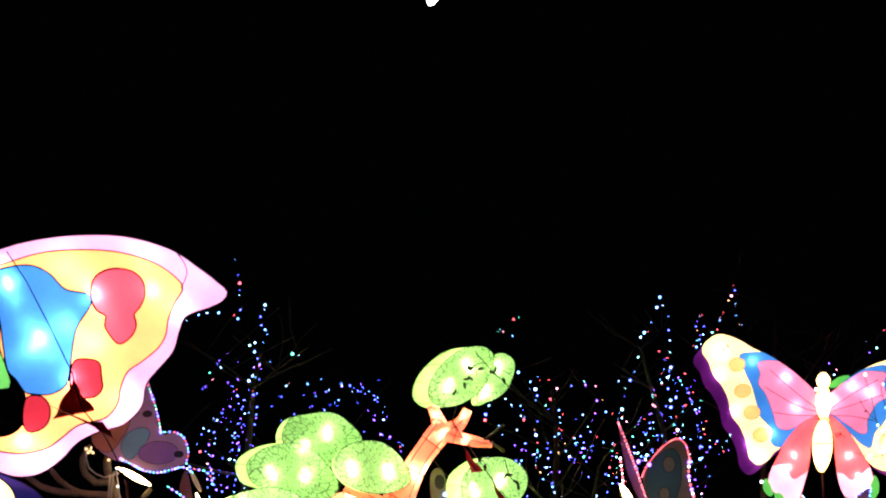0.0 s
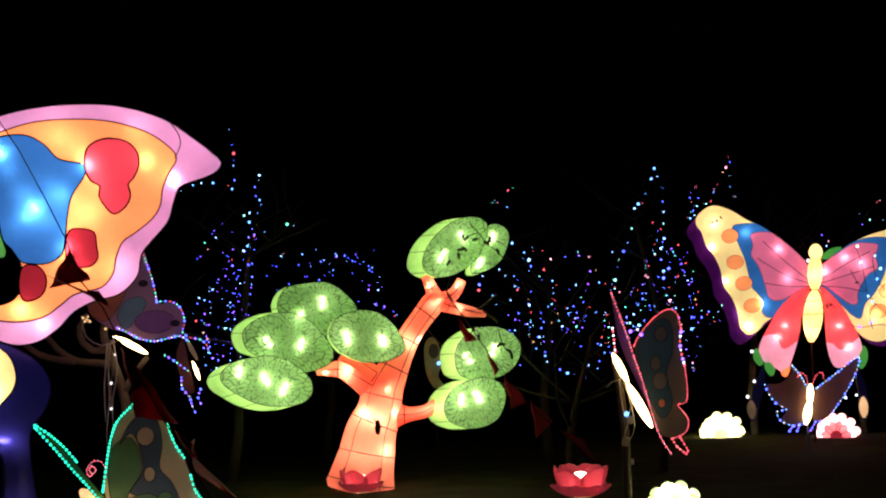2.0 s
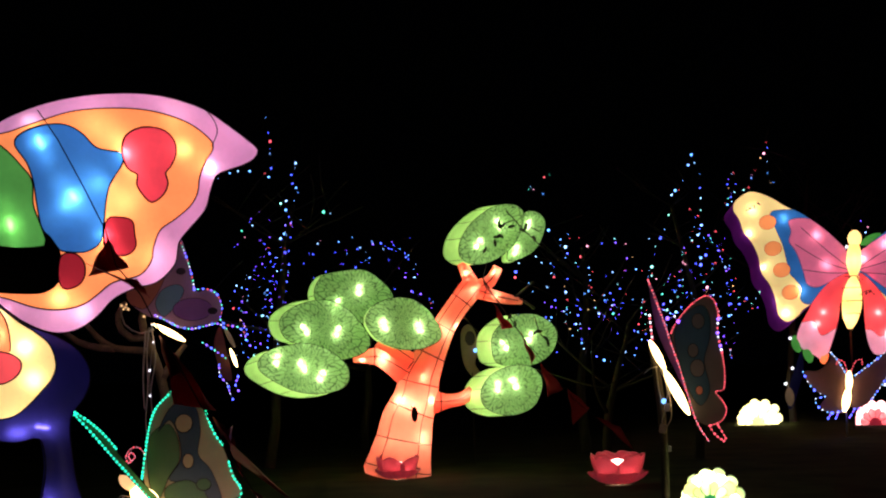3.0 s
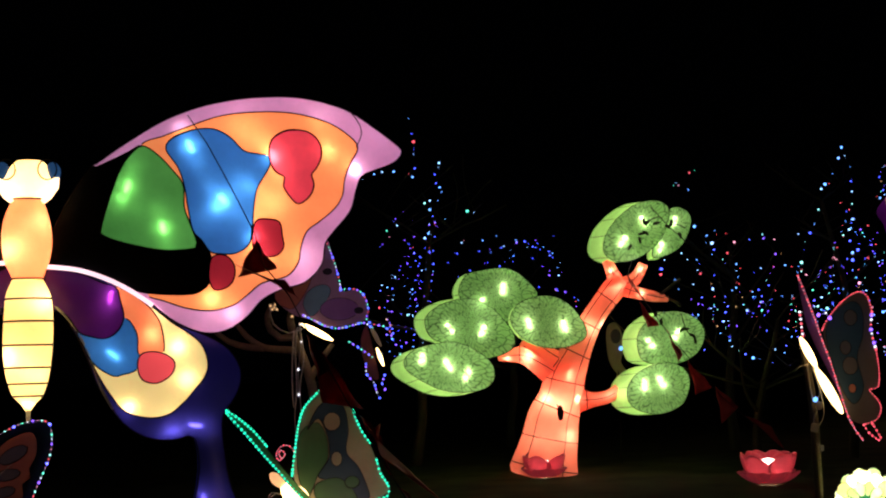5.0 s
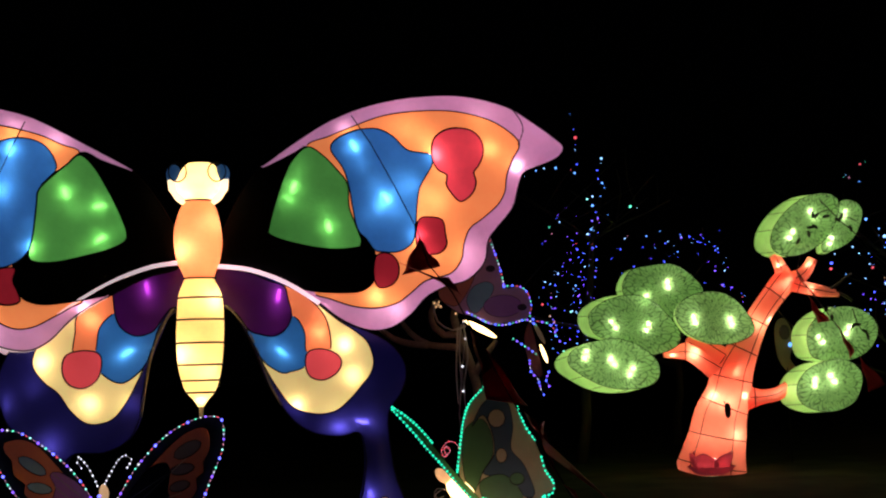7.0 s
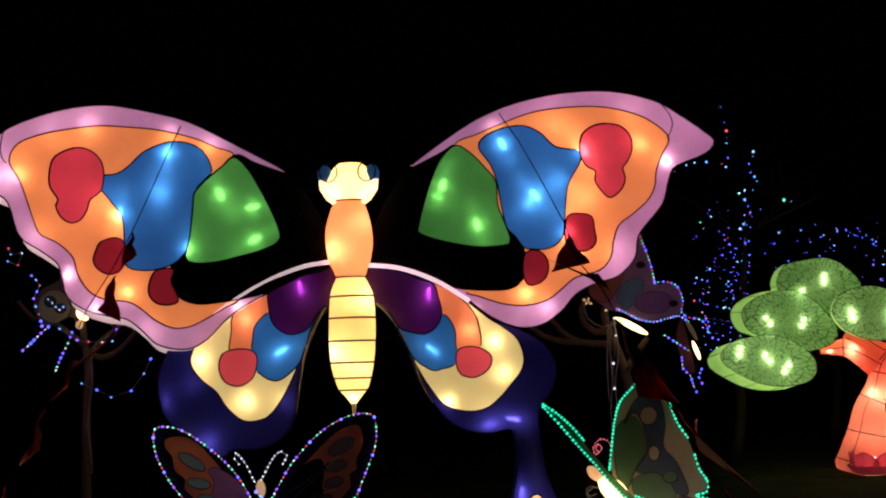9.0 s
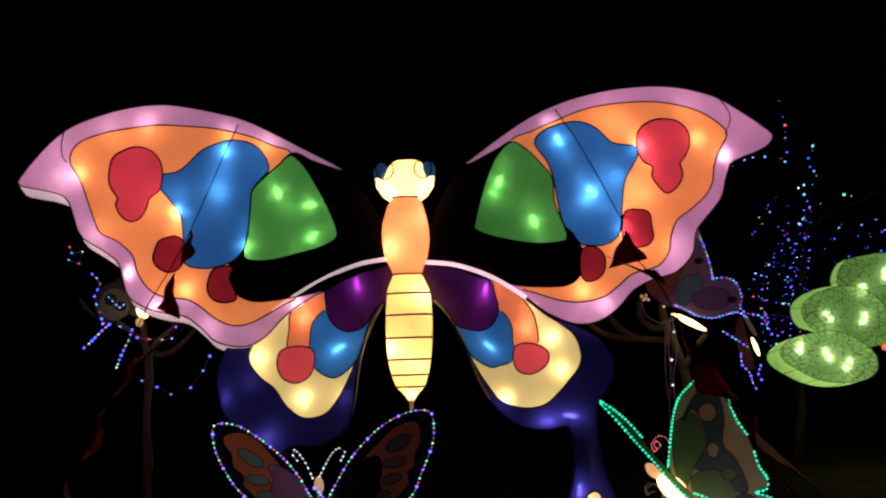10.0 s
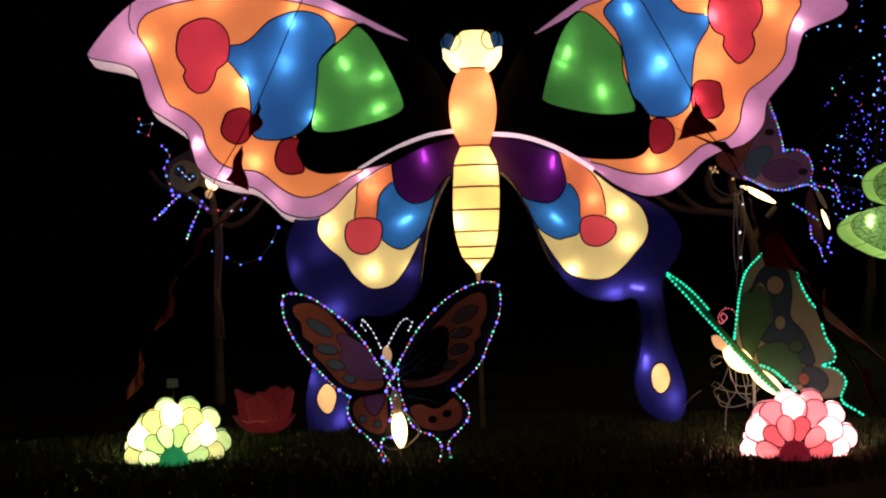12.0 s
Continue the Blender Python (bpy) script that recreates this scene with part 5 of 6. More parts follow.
# ---- bare trees with strings of lights ----
def bare_tree(m, height, spread, label, seed, trunk=0.09, shift=0.0):
    """Trunk and bare limbs. Returns the thing and the lines of its limbs."""
    rnd = random.Random(seed)
    own = thing("bare_tree", m, label, "tree", "bare winter trees")
    lines = []

    def grow(p, way, length, r, level):
        pts, rad = [p.copy()], [r]
        for i in range(6):
            way = (way + Vector((rnd.uniform(-1, 1), rnd.uniform(-1, 1), rnd.uniform(-0.4, 0.7))) * 0.16).normalized()
            p = p + way * length / 6
            pts.append(p.copy())
            rad.append(max(0.006, r * (1 - 0.11 * (i + 1))))
        lines.append(pts)
        bm = bmesh.new()
        tube(bm, pts, rad, 8 if level == 0 else 5)
        part("trunk" if level == 0 else "limb" if level == 1 else "twig", bm, BARK, own)
        if level < 2:
            for k in range(7 if level == 0 else 3):
                j = rnd.randint(2, 6)
                a = rnd.uniform(0, 2 * math.pi)
                out = Vector((math.cos(a), math.sin(a), rnd.uniform(0.2, 0.9))).normalized()
                grow(pts[j], out, length * rnd.uniform(0.45, 0.7) * (spread / height if level == 0 else 1) * 1.4, rad[j] * 0.55, level + 1)

    grow(Vector((shift, 0, 0)), Vector((0, 0, 1)), height * 0.75, trunk, 0)
    return own, lines


STRAND = dict(  # colours in which the lamps of a strand come, and how many of ten are large
    big=(("cyan", "ice", "blue", "cyan", "ice", "aqua", "blue", "cyan", "red"), 6),
    mixed=(("blue", "ice", "aqua", "warm", "violet", "red", "blue", "cyan", "violet", "green", "red", "pink"), 2),
    small=(("blue", "violet", "ice", "blue", "cyan", "violet", "blue"), 0))


def strung_lights(m, label, strands):
    """Light strings thrown over a tree. Each strand: its kind, the gap between its lamps, and its line, x and z in the plane of the tree."""
    own = thing("string_lights", m, label, "string lights", "strings of lights in the trees")
    rnd = random.Random(label)
    grown = m.translation.length / 24.5  # beads scale with distance; their extra size stands in for bloom
    places = {}
    for kind, gap, line in strands:
        y = rnd.uniform(-0.5, 0.5)
        gap, stray = (gap * 1.2, 0.28) if kind == "small" else (gap, 0.14)
        pts = [Vector((x + rnd.gauss(0, stray) * gap, y + rnd.gauss(0, 0.08), z + rnd.gauss(0, stray) * gap)) for x, z in rounded(curve(line), gap, False)]
        bm = bmesh.new()
        tube(bm, pts, 0.004, 3)
        part("cable", bm, CORD, own)
        colors, large = STRAND[kind]
        for p in pts:
            size = rnd.choice((0.014, 0.018, 0.023)) if rnd.randrange(10) < large else rnd.choice((0.006, 0.008, 0.010, 0.013))
            places.setdefault((rnd.choice(colors), size), []).append(p)
            if rnd.random() < 0.3:
                q = p + Vector((rnd.gauss(0, 0.07), rnd.gauss(0, 0.1), rnd.gauss(0, 0.09)))
                places.setdefault((rnd.choice(colors), rnd.choice((0.006, 0.008, 0.010))), []).append(q)
    for (c, size), lamps in places.items():
        beads(own, lamps, LED[c], size * grown)
    return own


strung_lights(pose(5.21, 23.43, 0, 0, 0, -12.5), "tall bare tree hung with blue and coloured light strings", (
    ("big", 0.17, "0.06 5.84  0.10 5.61  0.08 5.24  0.11 5.00  0.07 4.86"),
    ("big", 0.13, "0.52 5.05  0.46 4.88  0.56 4.57  0.48 4.47  0.28 4.44  0.35 4.31  0.43 4.14  0.32 4.04  0.24 3.82"),
    ("big", 0.21, "-0.73 4.89  -0.42 4.98  -0.26 5.00"),
    ("mixed", 0.25, "-0.37 4.00  -0.10 4.36  0.10 4.16"),
    ("mixed", 0.23, "-0.46 3.82  -0.16 4.03  0.00 3.88  -0.02 3.67"),
    ("mixed", 0.38, "0.92 4.22  0.92 3.84  0.66 4.04"),
    ("small", 0.10, "0.24 3.82  0.30 3.66  0.30 3.42  0.18 3.24  0.08 2.91  0.06 2.53  -0.00 2.16"),
    ("small", 0.12, "-0.09 3.81  -0.02 3.52  -0.14 3.38  -0.19 3.20  -0.32 3.18  -0.47 3.11"),
    ("small", 0.10, "0.31 3.66  0.20 3.52  0.14 3.33  0.18 3.05  0.06 2.77  0.00 2.49  0.12 2.15"),
    ("small", 0.11, "-0.33 3.29  -0.29 3.01  -0.34 2.73  -0.39 2.45  -0.30 2.16  -0.21 1.79"),
    ("small", 0.11, "-0.05 3.48  -0.10 3.10  -0.06 2.82  -0.13 2.54  -0.21 2.25  -0.17 1.88"),
    ("small", 0.13, "-0.52 2.92  -0.43 2.64  -0.50 2.26  -0.44 1.89"),
    ("mixed", 0.16, "-0.21 3.39  -0.32 3.18  -0.42 2.65  -0.21 1.79"),
    ("small", 0.11, "0.46 4.04  0.38 3.76  0.41 3.38  0.33 3.00  0.28 2.67"),
    ("small", 0.12, "0.09 3.57  0.01 3.19  -0.03 2.82  -0.08 2.35  -0.04 1.97"),
    ("big", 0.43, "-0.32 3.18  -0.12 2.99  -0.42 2.65  -0.02 2.16  -0.02 2.49"),
))
strung_lights(pose(8.03, 27.34, 0, 0, 0, -16.4), "low bare tree looped with small blue light strings", (
    ("small", 0.17, "-1.13 3.87  -1.11 3.68  -0.99 3.42  -0.86 3.36"),
    ("small", 0.18, "-0.68 3.60  -0.46 3.75  -0.25 3.93  -0.06 3.88  0.13 3.68"),
    ("small", 0.16, "-0.45 3.86  -0.11 3.97  0.23 4.05  0.45 4.12  0.68 4.01  0.84 3.77  0.89 3.55  0.84 3.32  1.00 3.15"),
    ("small", 0.15, "0.11 4.02  0.45 4.15  0.56 3.84"),
    ("small", 0.20, "0.28 4.13  0.63 4.18  0.96 4.09"),
    ("small", 0.18, "1.00 3.15  1.33 2.91  1.72 2.67"),
    ("small", 0.18, "-0.34 3.69  -0.12 3.57  0.16 3.73"),
    ("mixed", 0.36, "0.60 3.27  1.08 3.15  1.44 2.80  1.84 2.75"),
    ("small", 0.17, "0.81 4.00  1.01 3.66  1.11 3.32  1.16 2.86"),
    ("small", 0.25, "-0.79 4.15  -0.45 4.20  -0.11 4.14"),
))
strung_lights(pose(11.04, 23.54, 0, 0, 0, -25.1), "dark bush with a few bright blue and green lights", (
    ("big", 0.29, "-0.51 3.99  -0.21 3.71  -0.01 3.39  0.14 3.33"),
    ("mixed", 0.25, "-0.15 3.96  0.16 3.82  0.41 3.77  0.82 3.75  0.86 3.26"),
    ("mixed", 0.21, "-0.35 3.92  0.01 3.85  -0.00 3.58  -0.21 3.65"),
    ("mixed", 0.23, "-0.89 4.77  -0.79 4.85  -0.61 4.99  -0.59 4.65"),
    ("small", 0.21, "-0.47 3.40  -0.27 3.19  0.14 3.16  0.55 3.27"),
    ("mixed", 0.25, "-0.50 2.58  -0.25 2.47  0.11 2.25"),
))
strung_lights(pose(9.88, 20.33, 0, 0, 0, -25.9), "bush draped with drooping blue and red light strings", (
    ("big", 0.13, "-0.40 2.53  -0.43 2.22  -0.36 2.02  -0.28 1.83  -0.13 1.70  -0.02 1.65  0.25 1.62  0.34 1.75  0.47 1.71  0.61 1.92  0.57 2.06"),
    ("mixed", 0.13, "-0.57 2.81  -0.52 2.62  -0.57 2.40  -0.59 2.27  -0.47 2.07"),
    ("mixed", 0.12, "-0.17 2.79  -0.12 2.57  -0.04 2.34  0.05 2.29  0.18 2.34"),
    ("mixed", 0.13, "-0.20 2.70  -0.02 2.70  0.10 2.56  0.28 2.44  0.37 2.51  0.63 2.54"),
    ("mixed", 0.14, "0.25 2.80  0.39 3.00  0.56 3.04  0.78 2.98"),
    ("big", 0.18, "-1.23 2.60  -1.05 2.73  -0.82 2.81  -0.73 2.93  -1.03 3.31  -1.26 3.19  -1.36 2.92"),
    ("big", 0.21, "-1.29 2.33  -1.07 2.24  -0.82 2.32  -0.57 2.40"),
    ("small", 0.10, "-0.16 2.61  -0.10 2.43  0.02 2.34  0.15 2.47  0.06 2.65"),
    ("big", 0.11, "-0.04 2.38  0.05 2.32  0.10 2.28"),
    ("small", 0.13, "-0.29 2.75  -0.34 2.57  -0.43 2.49  -0.57 2.47"),
    ("mixed", 0.13, "0.53 2.10  0.63 2.32  0.68 2.54  0.85 2.45"),
    ("small", 0.14, "-0.74 2.63  -0.88 2.37  -0.85 2.01  -0.68 1.83"),
    ("small", 0.14, "0.34 2.87  0.19 2.60  0.27 2.15  0.53 1.97"),
))
strung_lights(pose(11.66, 20.52, 0, 0, 0, -29.6), "cone of coloured light strings over a tree", (
    ("big", 0.18, "0.02 4.98  -0.14 4.56  -0.29 4.27  -0.41 3.97  -0.52 3.65  -0.62 3.51  -0.65 3.32  -0.69 3.03"),
    ("mixed", 0.14, "-0.69 3.03  -0.53 2.81  -0.50 2.43  -0.64 2.25"),
    ("big", 0.19, "0.06 4.84  0.11 4.63  0.15 4.46  0.22 4.29  0.19 4.01  0.11 3.85"),
    ("big", 0.15, "0.13 3.85  0.09 3.48  0.12 3.29  0.16 2.88  0.29 2.69"),
    ("mixed", 0.13, "-0.29 2.98  -0.15 3.16  0.03 2.97  0.21 3.01  0.35 3.15"),
    ("mixed", 0.13, "0.31 3.19  0.45 3.28  0.28 3.61  0.38 3.70"),
    ("mixed", 0.13, "0.54 3.14  0.68 2.95  0.61 2.67  0.83 2.58  1.00 2.48"),
    ("big", 0.10, "-0.40 2.57  -0.26 2.61  -0.22 2.47  -0.36 2.34  -0.47 2.45"),
    ("big", 0.11, "-0.63 2.53  -0.50 2.43  -0.46 2.29  -0.31 2.41"),
    ("mixed", 0.13, "0.16 2.83  0.33 2.50  0.45 2.13  0.48 1.85  0.57 1.67"),
    ("mixed", 0.13, "-0.02 4.00  0.04 3.72  -0.14 3.40  -0.20 3.07"),
    ("mixed", 0.12, "-0.20 3.07  0.04 3.16  0.23 3.43  0.11 3.81"),
    ("mixed", 0.12, "0.55 2.31  0.73 2.44  0.86 2.34  1.01 2.66"),
    ("mixed", 0.12, "-0.20 2.89  -0.07 2.70  0.10 2.60  0.25 2.78"),
    ("small", 0.11, "0.23 3.57  0.41 3.42  0.53 3.05  0.47 2.68"),
    ("small", 0.11, "-0.43 3.08  -0.34 2.89  -0.16 2.79  -0.04 2.51"),
    ("mixed", 0.15, "-0.79 1.98  -0.83 2.26  -0.86 2.54"),
    ("small", 0.12, "0.62 3.04  0.51 2.49  0.64 2.03  0.52 1.58"),
))
strung_lights(pose(19.04, 30.56, 0, 0, 0, -31.9), "sparse coloured light strings on a far tree", (
    ("mixed", 0.23, "0.45 6.84  0.48 6.44  0.48 5.87"),
    ("mixed", 0.24, "0.39 6.66  0.18 6.20  -0.07 5.83  -0.33 5.70"),
    ("mixed", 0.21, "-0.42 6.28  -0.53 5.93  -0.57 5.50"),
    ("mixed", 0.20, "-0.38 6.20  -0.32 5.91  -0.15 5.76"),
    ("small", 0.31, "-0.57 5.50  -0.53 4.93  -0.69 4.37"),
))
strung_lights(pose(22.10, 29.05, 0, 0, 0, -37.3), "a few green and blue lights on a far tree", (
    ("mixed", 0.38, "0.17 5.47  0.13 5.22  0.35 5.29  0.61 5.73"),
    ("mixed", 0.49, "-0.65 4.54  -0.84 4.83  -1.04 4.49"),
    ("mixed", 0.43, "0.61 5.73  0.85 5.29  1.07 4.45  0.77 3.77"),
    ("mixed", 0.43, "1.36 4.99  1.57 4.15  1.42 3.60"),
))
for m, height, spread, seed, trunk in ((pose(5.25, 23.62, 0, 0, 0, -12.5), 6.2, 2.2, 2, 0.1), (pose(8.1, 27.7, 0, 0, 0, -16.4), 4.2, 3.0, 5, 0.1), (pose(11.14, 23.75, 0, 0, 0, -25.1), 5.0, 2.4, 8, 0.1), (pose(10.0, 20.55, 0, 0, 0, -25.9), 3.2, 2.6, 9, 0.08),
                                       (pose(11.76, 20.75, 0, 0, 0, -29.6), 5.6, 1.2, 19, 0.08), (pose(20.2, 30.9, 0, 0, 0, -31.9), 8.6, 3.4, 41, 0.1), (pose(22.30, 29.30, 0, 0, 0, -37.3), 6.6, 3.2, 44, 0.1)):
    bare_tree(m, height, spread, "leafless tree with thin grey limbs in the dark", seed, trunk)


# ---- the far butterfly lantern and its small neighbour ----
far = thing("butterfly_lantern", pose(19.28, 26.78, 0, 0, 0, -35.8), "pink, blue and yellow silk butterfly lantern glowing far off", "lantern")
for shape, spots, shift in ((dict(
    out="-2.22 5.39  -1.82 5.27  -1.43 5.01  -1.12 4.85  -0.70 4.53  -0.38 4.22  -0.16 3.94  -0.13 3.62  -0.20 3.39  -0.55 3.15  -0.90 2.85  -1.17 2.65  -1.29 2.51  -1.52 2.40  -1.71 2.57  -1.76 2.93  -1.87 3.26  -2.04 3.53  -2.09 3.89  -2.22 4.22  -2.39 4.46  -2.48 4.77  -2.60 4.98  -2.55 5.19",
    blue="-1.77 4.87  -1.43 4.93  -1.03 4.87  -0.64 4.58  -0.32 4.27  -0.06 3.91  -0.09 3.39  -0.55 3.15  -0.90 2.84  -1.08 2.78  -1.21 2.91  -1.17 3.14  -1.30 3.35  -1.42 3.50  -1.47 3.80  -1.54 4.14  -1.67 4.49",
    pink="-1.37 4.67  -1.04 4.72  -0.73 4.60  -0.30 4.21  -0.06 3.91  -0.08 3.48  -0.54 3.26  -0.83 3.15  -1.04 3.23  -1.11 3.49  -1.18 3.76  -1.27 4.00  -1.39 4.20  -1.34 4.43"), ((-1.84, 4.66), (-1.75, 4.06), (-1.58, 3.57), (-1.41, 3.06)), (-0.24, -0.2)),
                            (dict(
    out="1.17 4.53  1.60 4.65  1.97 4.84  2.28 4.90  2.54 4.69  2.58 4.43  2.46 4.08  2.29 3.79  2.07 3.51  1.93 3.09  1.74 2.86  1.62 2.57  1.52 2.27  1.28 2.16  0.98 2.25  0.70 2.55  0.35 2.94  0.07 3.29  0.07 3.80  0.29 4.03  0.74 4.34",
    blue="0.17 4.02  0.58 4.26  0.98 4.44  1.37 4.48  1.62 4.38  1.54 3.89  1.42 3.53  1.23 3.22  1.03 3.00  0.92 2.69  0.72 2.78  0.51 3.02  0.24 3.26  0.03 3.44  0.05 3.85",
    pink="0.08 3.90  0.52 4.17  0.86 4.36  1.19 4.35  1.37 4.29  1.31 4.05  1.34 3.78  1.15 3.67  1.04 3.54  0.89 3.26  0.87 3.03  0.72 3.01  0.52 3.16  0.25 3.39  0.04 3.56"), ((1.83, 4.27), (1.74, 3.72), (1.53, 3.27), (1.30, 2.83)), (0.1, -0.1))):
    silk_lantern(far, curve(shape["out"]), [("blue_field", curve(shape["blue"]), SILK["blue"]), ("pink_field", curve(shape["pink"]), SILK["rose"])]
                 + [("orange_spot", dot(x, z, 0.19, 0.16, 10), SILK["orange"]) for x, z in spots], 0.4, 0.12, 0.16, ("yellow_field", SILK["yellow"]), SILK["purple"], SILK["purple"], cord=0.006, shift=shift)
for line, pale in (("-0.17 3.43  -0.54 3.26  -0.87 2.92  -1.11 2.53  -1.28 2.21  -1.32 1.98  -1.21 1.78  -0.96 1.63  -0.75 1.53  -0.57 1.90  -0.42 2.36  -0.31 2.87  -0.15 3.27", "-1.38 2.25  -1.15 2.38  -0.92 2.37  -0.77 2.07  -0.37 2.21  -0.41 1.44  -0.98 1.34  -1.47 1.64"), ("0.11 3.44  0.35 3.22  0.56 2.92  0.73 2.58  0.87 2.26  0.92 1.97  0.81 1.78  0.57 1.64  0.33 1.62  0.20 1.88  0.15 2.34  0.14 2.85  0.09 3.26", "0.07 2.08  0.27 2.16  0.45 2.01  0.62 2.09  0.85 2.26  1.07 2.31  1.03 1.51  0.20 1.42")):
    silk_lantern(far, curve(line), [("pale_field", curve(pale), SILK["blush"])], 0.3, 0.12, 0.16, ("red_field", SILK["coral"]), SILK["rose"], SILK["rose"], cord=0.006, y0=-0.12)
for a, b, r, silk in ((((-1.37, 2.09), (-1.29, 1.71), 0.12, SILK["green"]), ((-1.13, 1.93), (-1.06, 1.47), 0.12, SILK["green"]), ((-0.77, 1.88), (-0.77, 1.44), 0.12, SILK["orange"]), ((0.95, 2.08), (0.87, 1.58), 0.12, SILK["green"]), ((-1.55, 0.93), (-1.53, 0.52), 0.10, SILK["linen"]), ((0.88, 0.96), (0.88, 0.50), 0.10, SILK["parchment"]))):
    plump(far, "wing_tip", a, b, r, silk, -0.05)
for line in ("-1.26 1.71  -1.41 1.33  -1.55 0.96  -1.61 0.52  -1.51 0.45  -1.37 0.83  -1.22 1.33", "0.78 1.65  0.79 1.27  0.81 0.96  0.83 0.51  0.95 0.48  0.99 0.90  0.92 1.33"):
    silk_lantern(far, curve(line), [], 0.12, 0.04, 0.16, ("tail", SILK["navy"]), SILK["navy"], SILK["navy"], cord=0, y0=0.15)
for x, z in curve("-1.47 2.03  -1.45 1.36  -1.61 1.02  0.51 0.95  0.74 1.00  -0.15 4.02"):
    beads(far, [Vector((x, -0.1, z))], LED["white"], 0.034)
plump(far, "feeler_leaf", (0.15, 4.09), (0.60, 4.30), 0.10, SILK["green"], 0.3)
plump(far, "abdomen", (-0.03, 3.36), (-0.17, 2.20), 0.22, SILK["yellow"], -0.15)
plump(far, "thorax", (0.02, 4.17), (-0.04, 3.31), 0.165, SILK["yellow"], -0.15)
plump(far, "head", (0.04, 4.38), (0.01, 4.01), 0.155, SILK["cream"], -0.15)
for x, z in curve("-0.60 3.65  -0.79 4.30  0.20 3.74  0.65 4.04  -0.86 2.33  -0.72 2.58  0.44 2.53  0.30 3.23  0.60 2.09  -2.17 4.96  -2.26 4.44  -1.98 3.65  -1.83 2.87  -1.53 2.61  -1.49 4.73  -1.19 3.10  1.00 3.90  1.24 2.76  1.51 3.25"):
    bulb(far, x, -0.2 if abs(x) < 0.95 and z < 2.7 else -0.03, z, 2.1, size=0.03)
for x, z in curve("-0.03 3.69  -0.10 3.06  -0.17 2.49"):
    bulb(far, x, -0.15, z, 2.0, size=0.05)
wire(far, "post", [(-0.16, 0.1, 2.30), (-0.18, 0.1, 0.0)], 0.025, BARK)

pale = thing("light_string_butterfly", pose(17.19, 23.97, 0, 0, 0, -35.6), "dark cloth butterfly edged with white lights, far off", "light decoration", "light string butterflies")
flat_wing(pale, curve("-1.02 1.31  -0.76 1.33  -0.53 1.51  -0.49 1.68  -0.34 1.51  -0.22 1.25  -0.15 1.05  -0.20 0.55  -0.51 0.47  -0.74 0.62  -0.64 0.81  -0.86 0.96"), DIM["dusk"], [], 0.0)
flat_wing(pale, curve("-0.09 1.05  0.00 1.24  0.34 1.49  0.79 1.81  0.72 1.48  0.50 1.09  0.25 0.74  -0.03 0.55  -0.14 0.61"), DIM["dusk"], [], 0.0)
light_string(pale, curve("-0.49 1.68  -0.34 1.48  -0.20 1.20"), ["white", "cyan"], 0.065, 0.017, -0.04)
light_string(pale, curve("-0.05 1.21  0.34 1.49  0.79 1.81  0.72 1.48  0.50 1.09  0.25 0.74"), ["cyan", "white", "blue"], 0.07, 0.017, -0.04)
light_string(pale, curve("-1.04 1.31  -0.96 1.11  -0.84 0.94  -0.64 0.81  -0.82 0.77  -0.77 0.60  -0.51 0.48  -0.25 0.55"), ["cyan", "blue", "white"], 0.1, 0.018, -0.04)
light_string(pale, curve("-0.53 0.48  -0.60 0.38"), ["blue", "violet"], 0.06, 0.018, -0.04)
light_string(pale, curve("-0.40 0.50  -0.45 0.38"), ["blue", "violet"], 0.06, 0.018, -0.04)
light_string(pale, curve("-0.09 0.55  -0.19 0.39"), ["blue", "violet"], 0.06, 0.018, -0.04)
light_string(pale, curve("-0.00 0.55  0.04 0.44"), ["blue"], 0.06, 0.018, -0.04)
light_string(pale, curve("-0.20 1.31  -0.24 1.47  -0.34 1.53  -0.39 1.45"), ["red"], 0.05, 0.015, -0.04)
light_string(pale, curve("-0.11 1.31  -0.02 1.49  0.09 1.52  0.10 1.42"), ["red"], 0.05, 0.015, -0.04)
plump(pale, "thorax", (-0.15, 1.31), (-0.18, 0.89), 0.07, SILK["hot"], -0.08)
plump(pale, "abdomen", (-0.18, 0.98), (-0.28, 0.50), 0.085, SILK["hot"], -0.08)
wire(pale, "stake", [(-0.25, 0.0, 0.55), (-0.25, 0.0, 0.0)], 0.02, STEEL)

dusk = thing("cloth_butterfly", pose(8.25, 22.00, 0, 0, 0, -20.6), "unlit dark cloth butterfly behind the tree lantern", "light decoration")
flat_wing(dusk, curve("-0.12 2.16  0.01 2.29  0.12 2.15  0.16 1.87  0.10 1.64  0.21 1.45  0.05 1.43  -0.10 1.69"), DIM["sand"], [("dark_spot", dot(0.03, 2.06, 0.08, 0.12), DIM["black"])], 0.0)
beads(dusk, [Vector((x, -0.05, z)) for x, z in curve("0.11 1.86")], LED["cyan"], 0.035)
wire(dusk, "stake", [(0.05, 0.0, 1.50), (0.05, 0.0, 0.0)], 0.008, CORD)


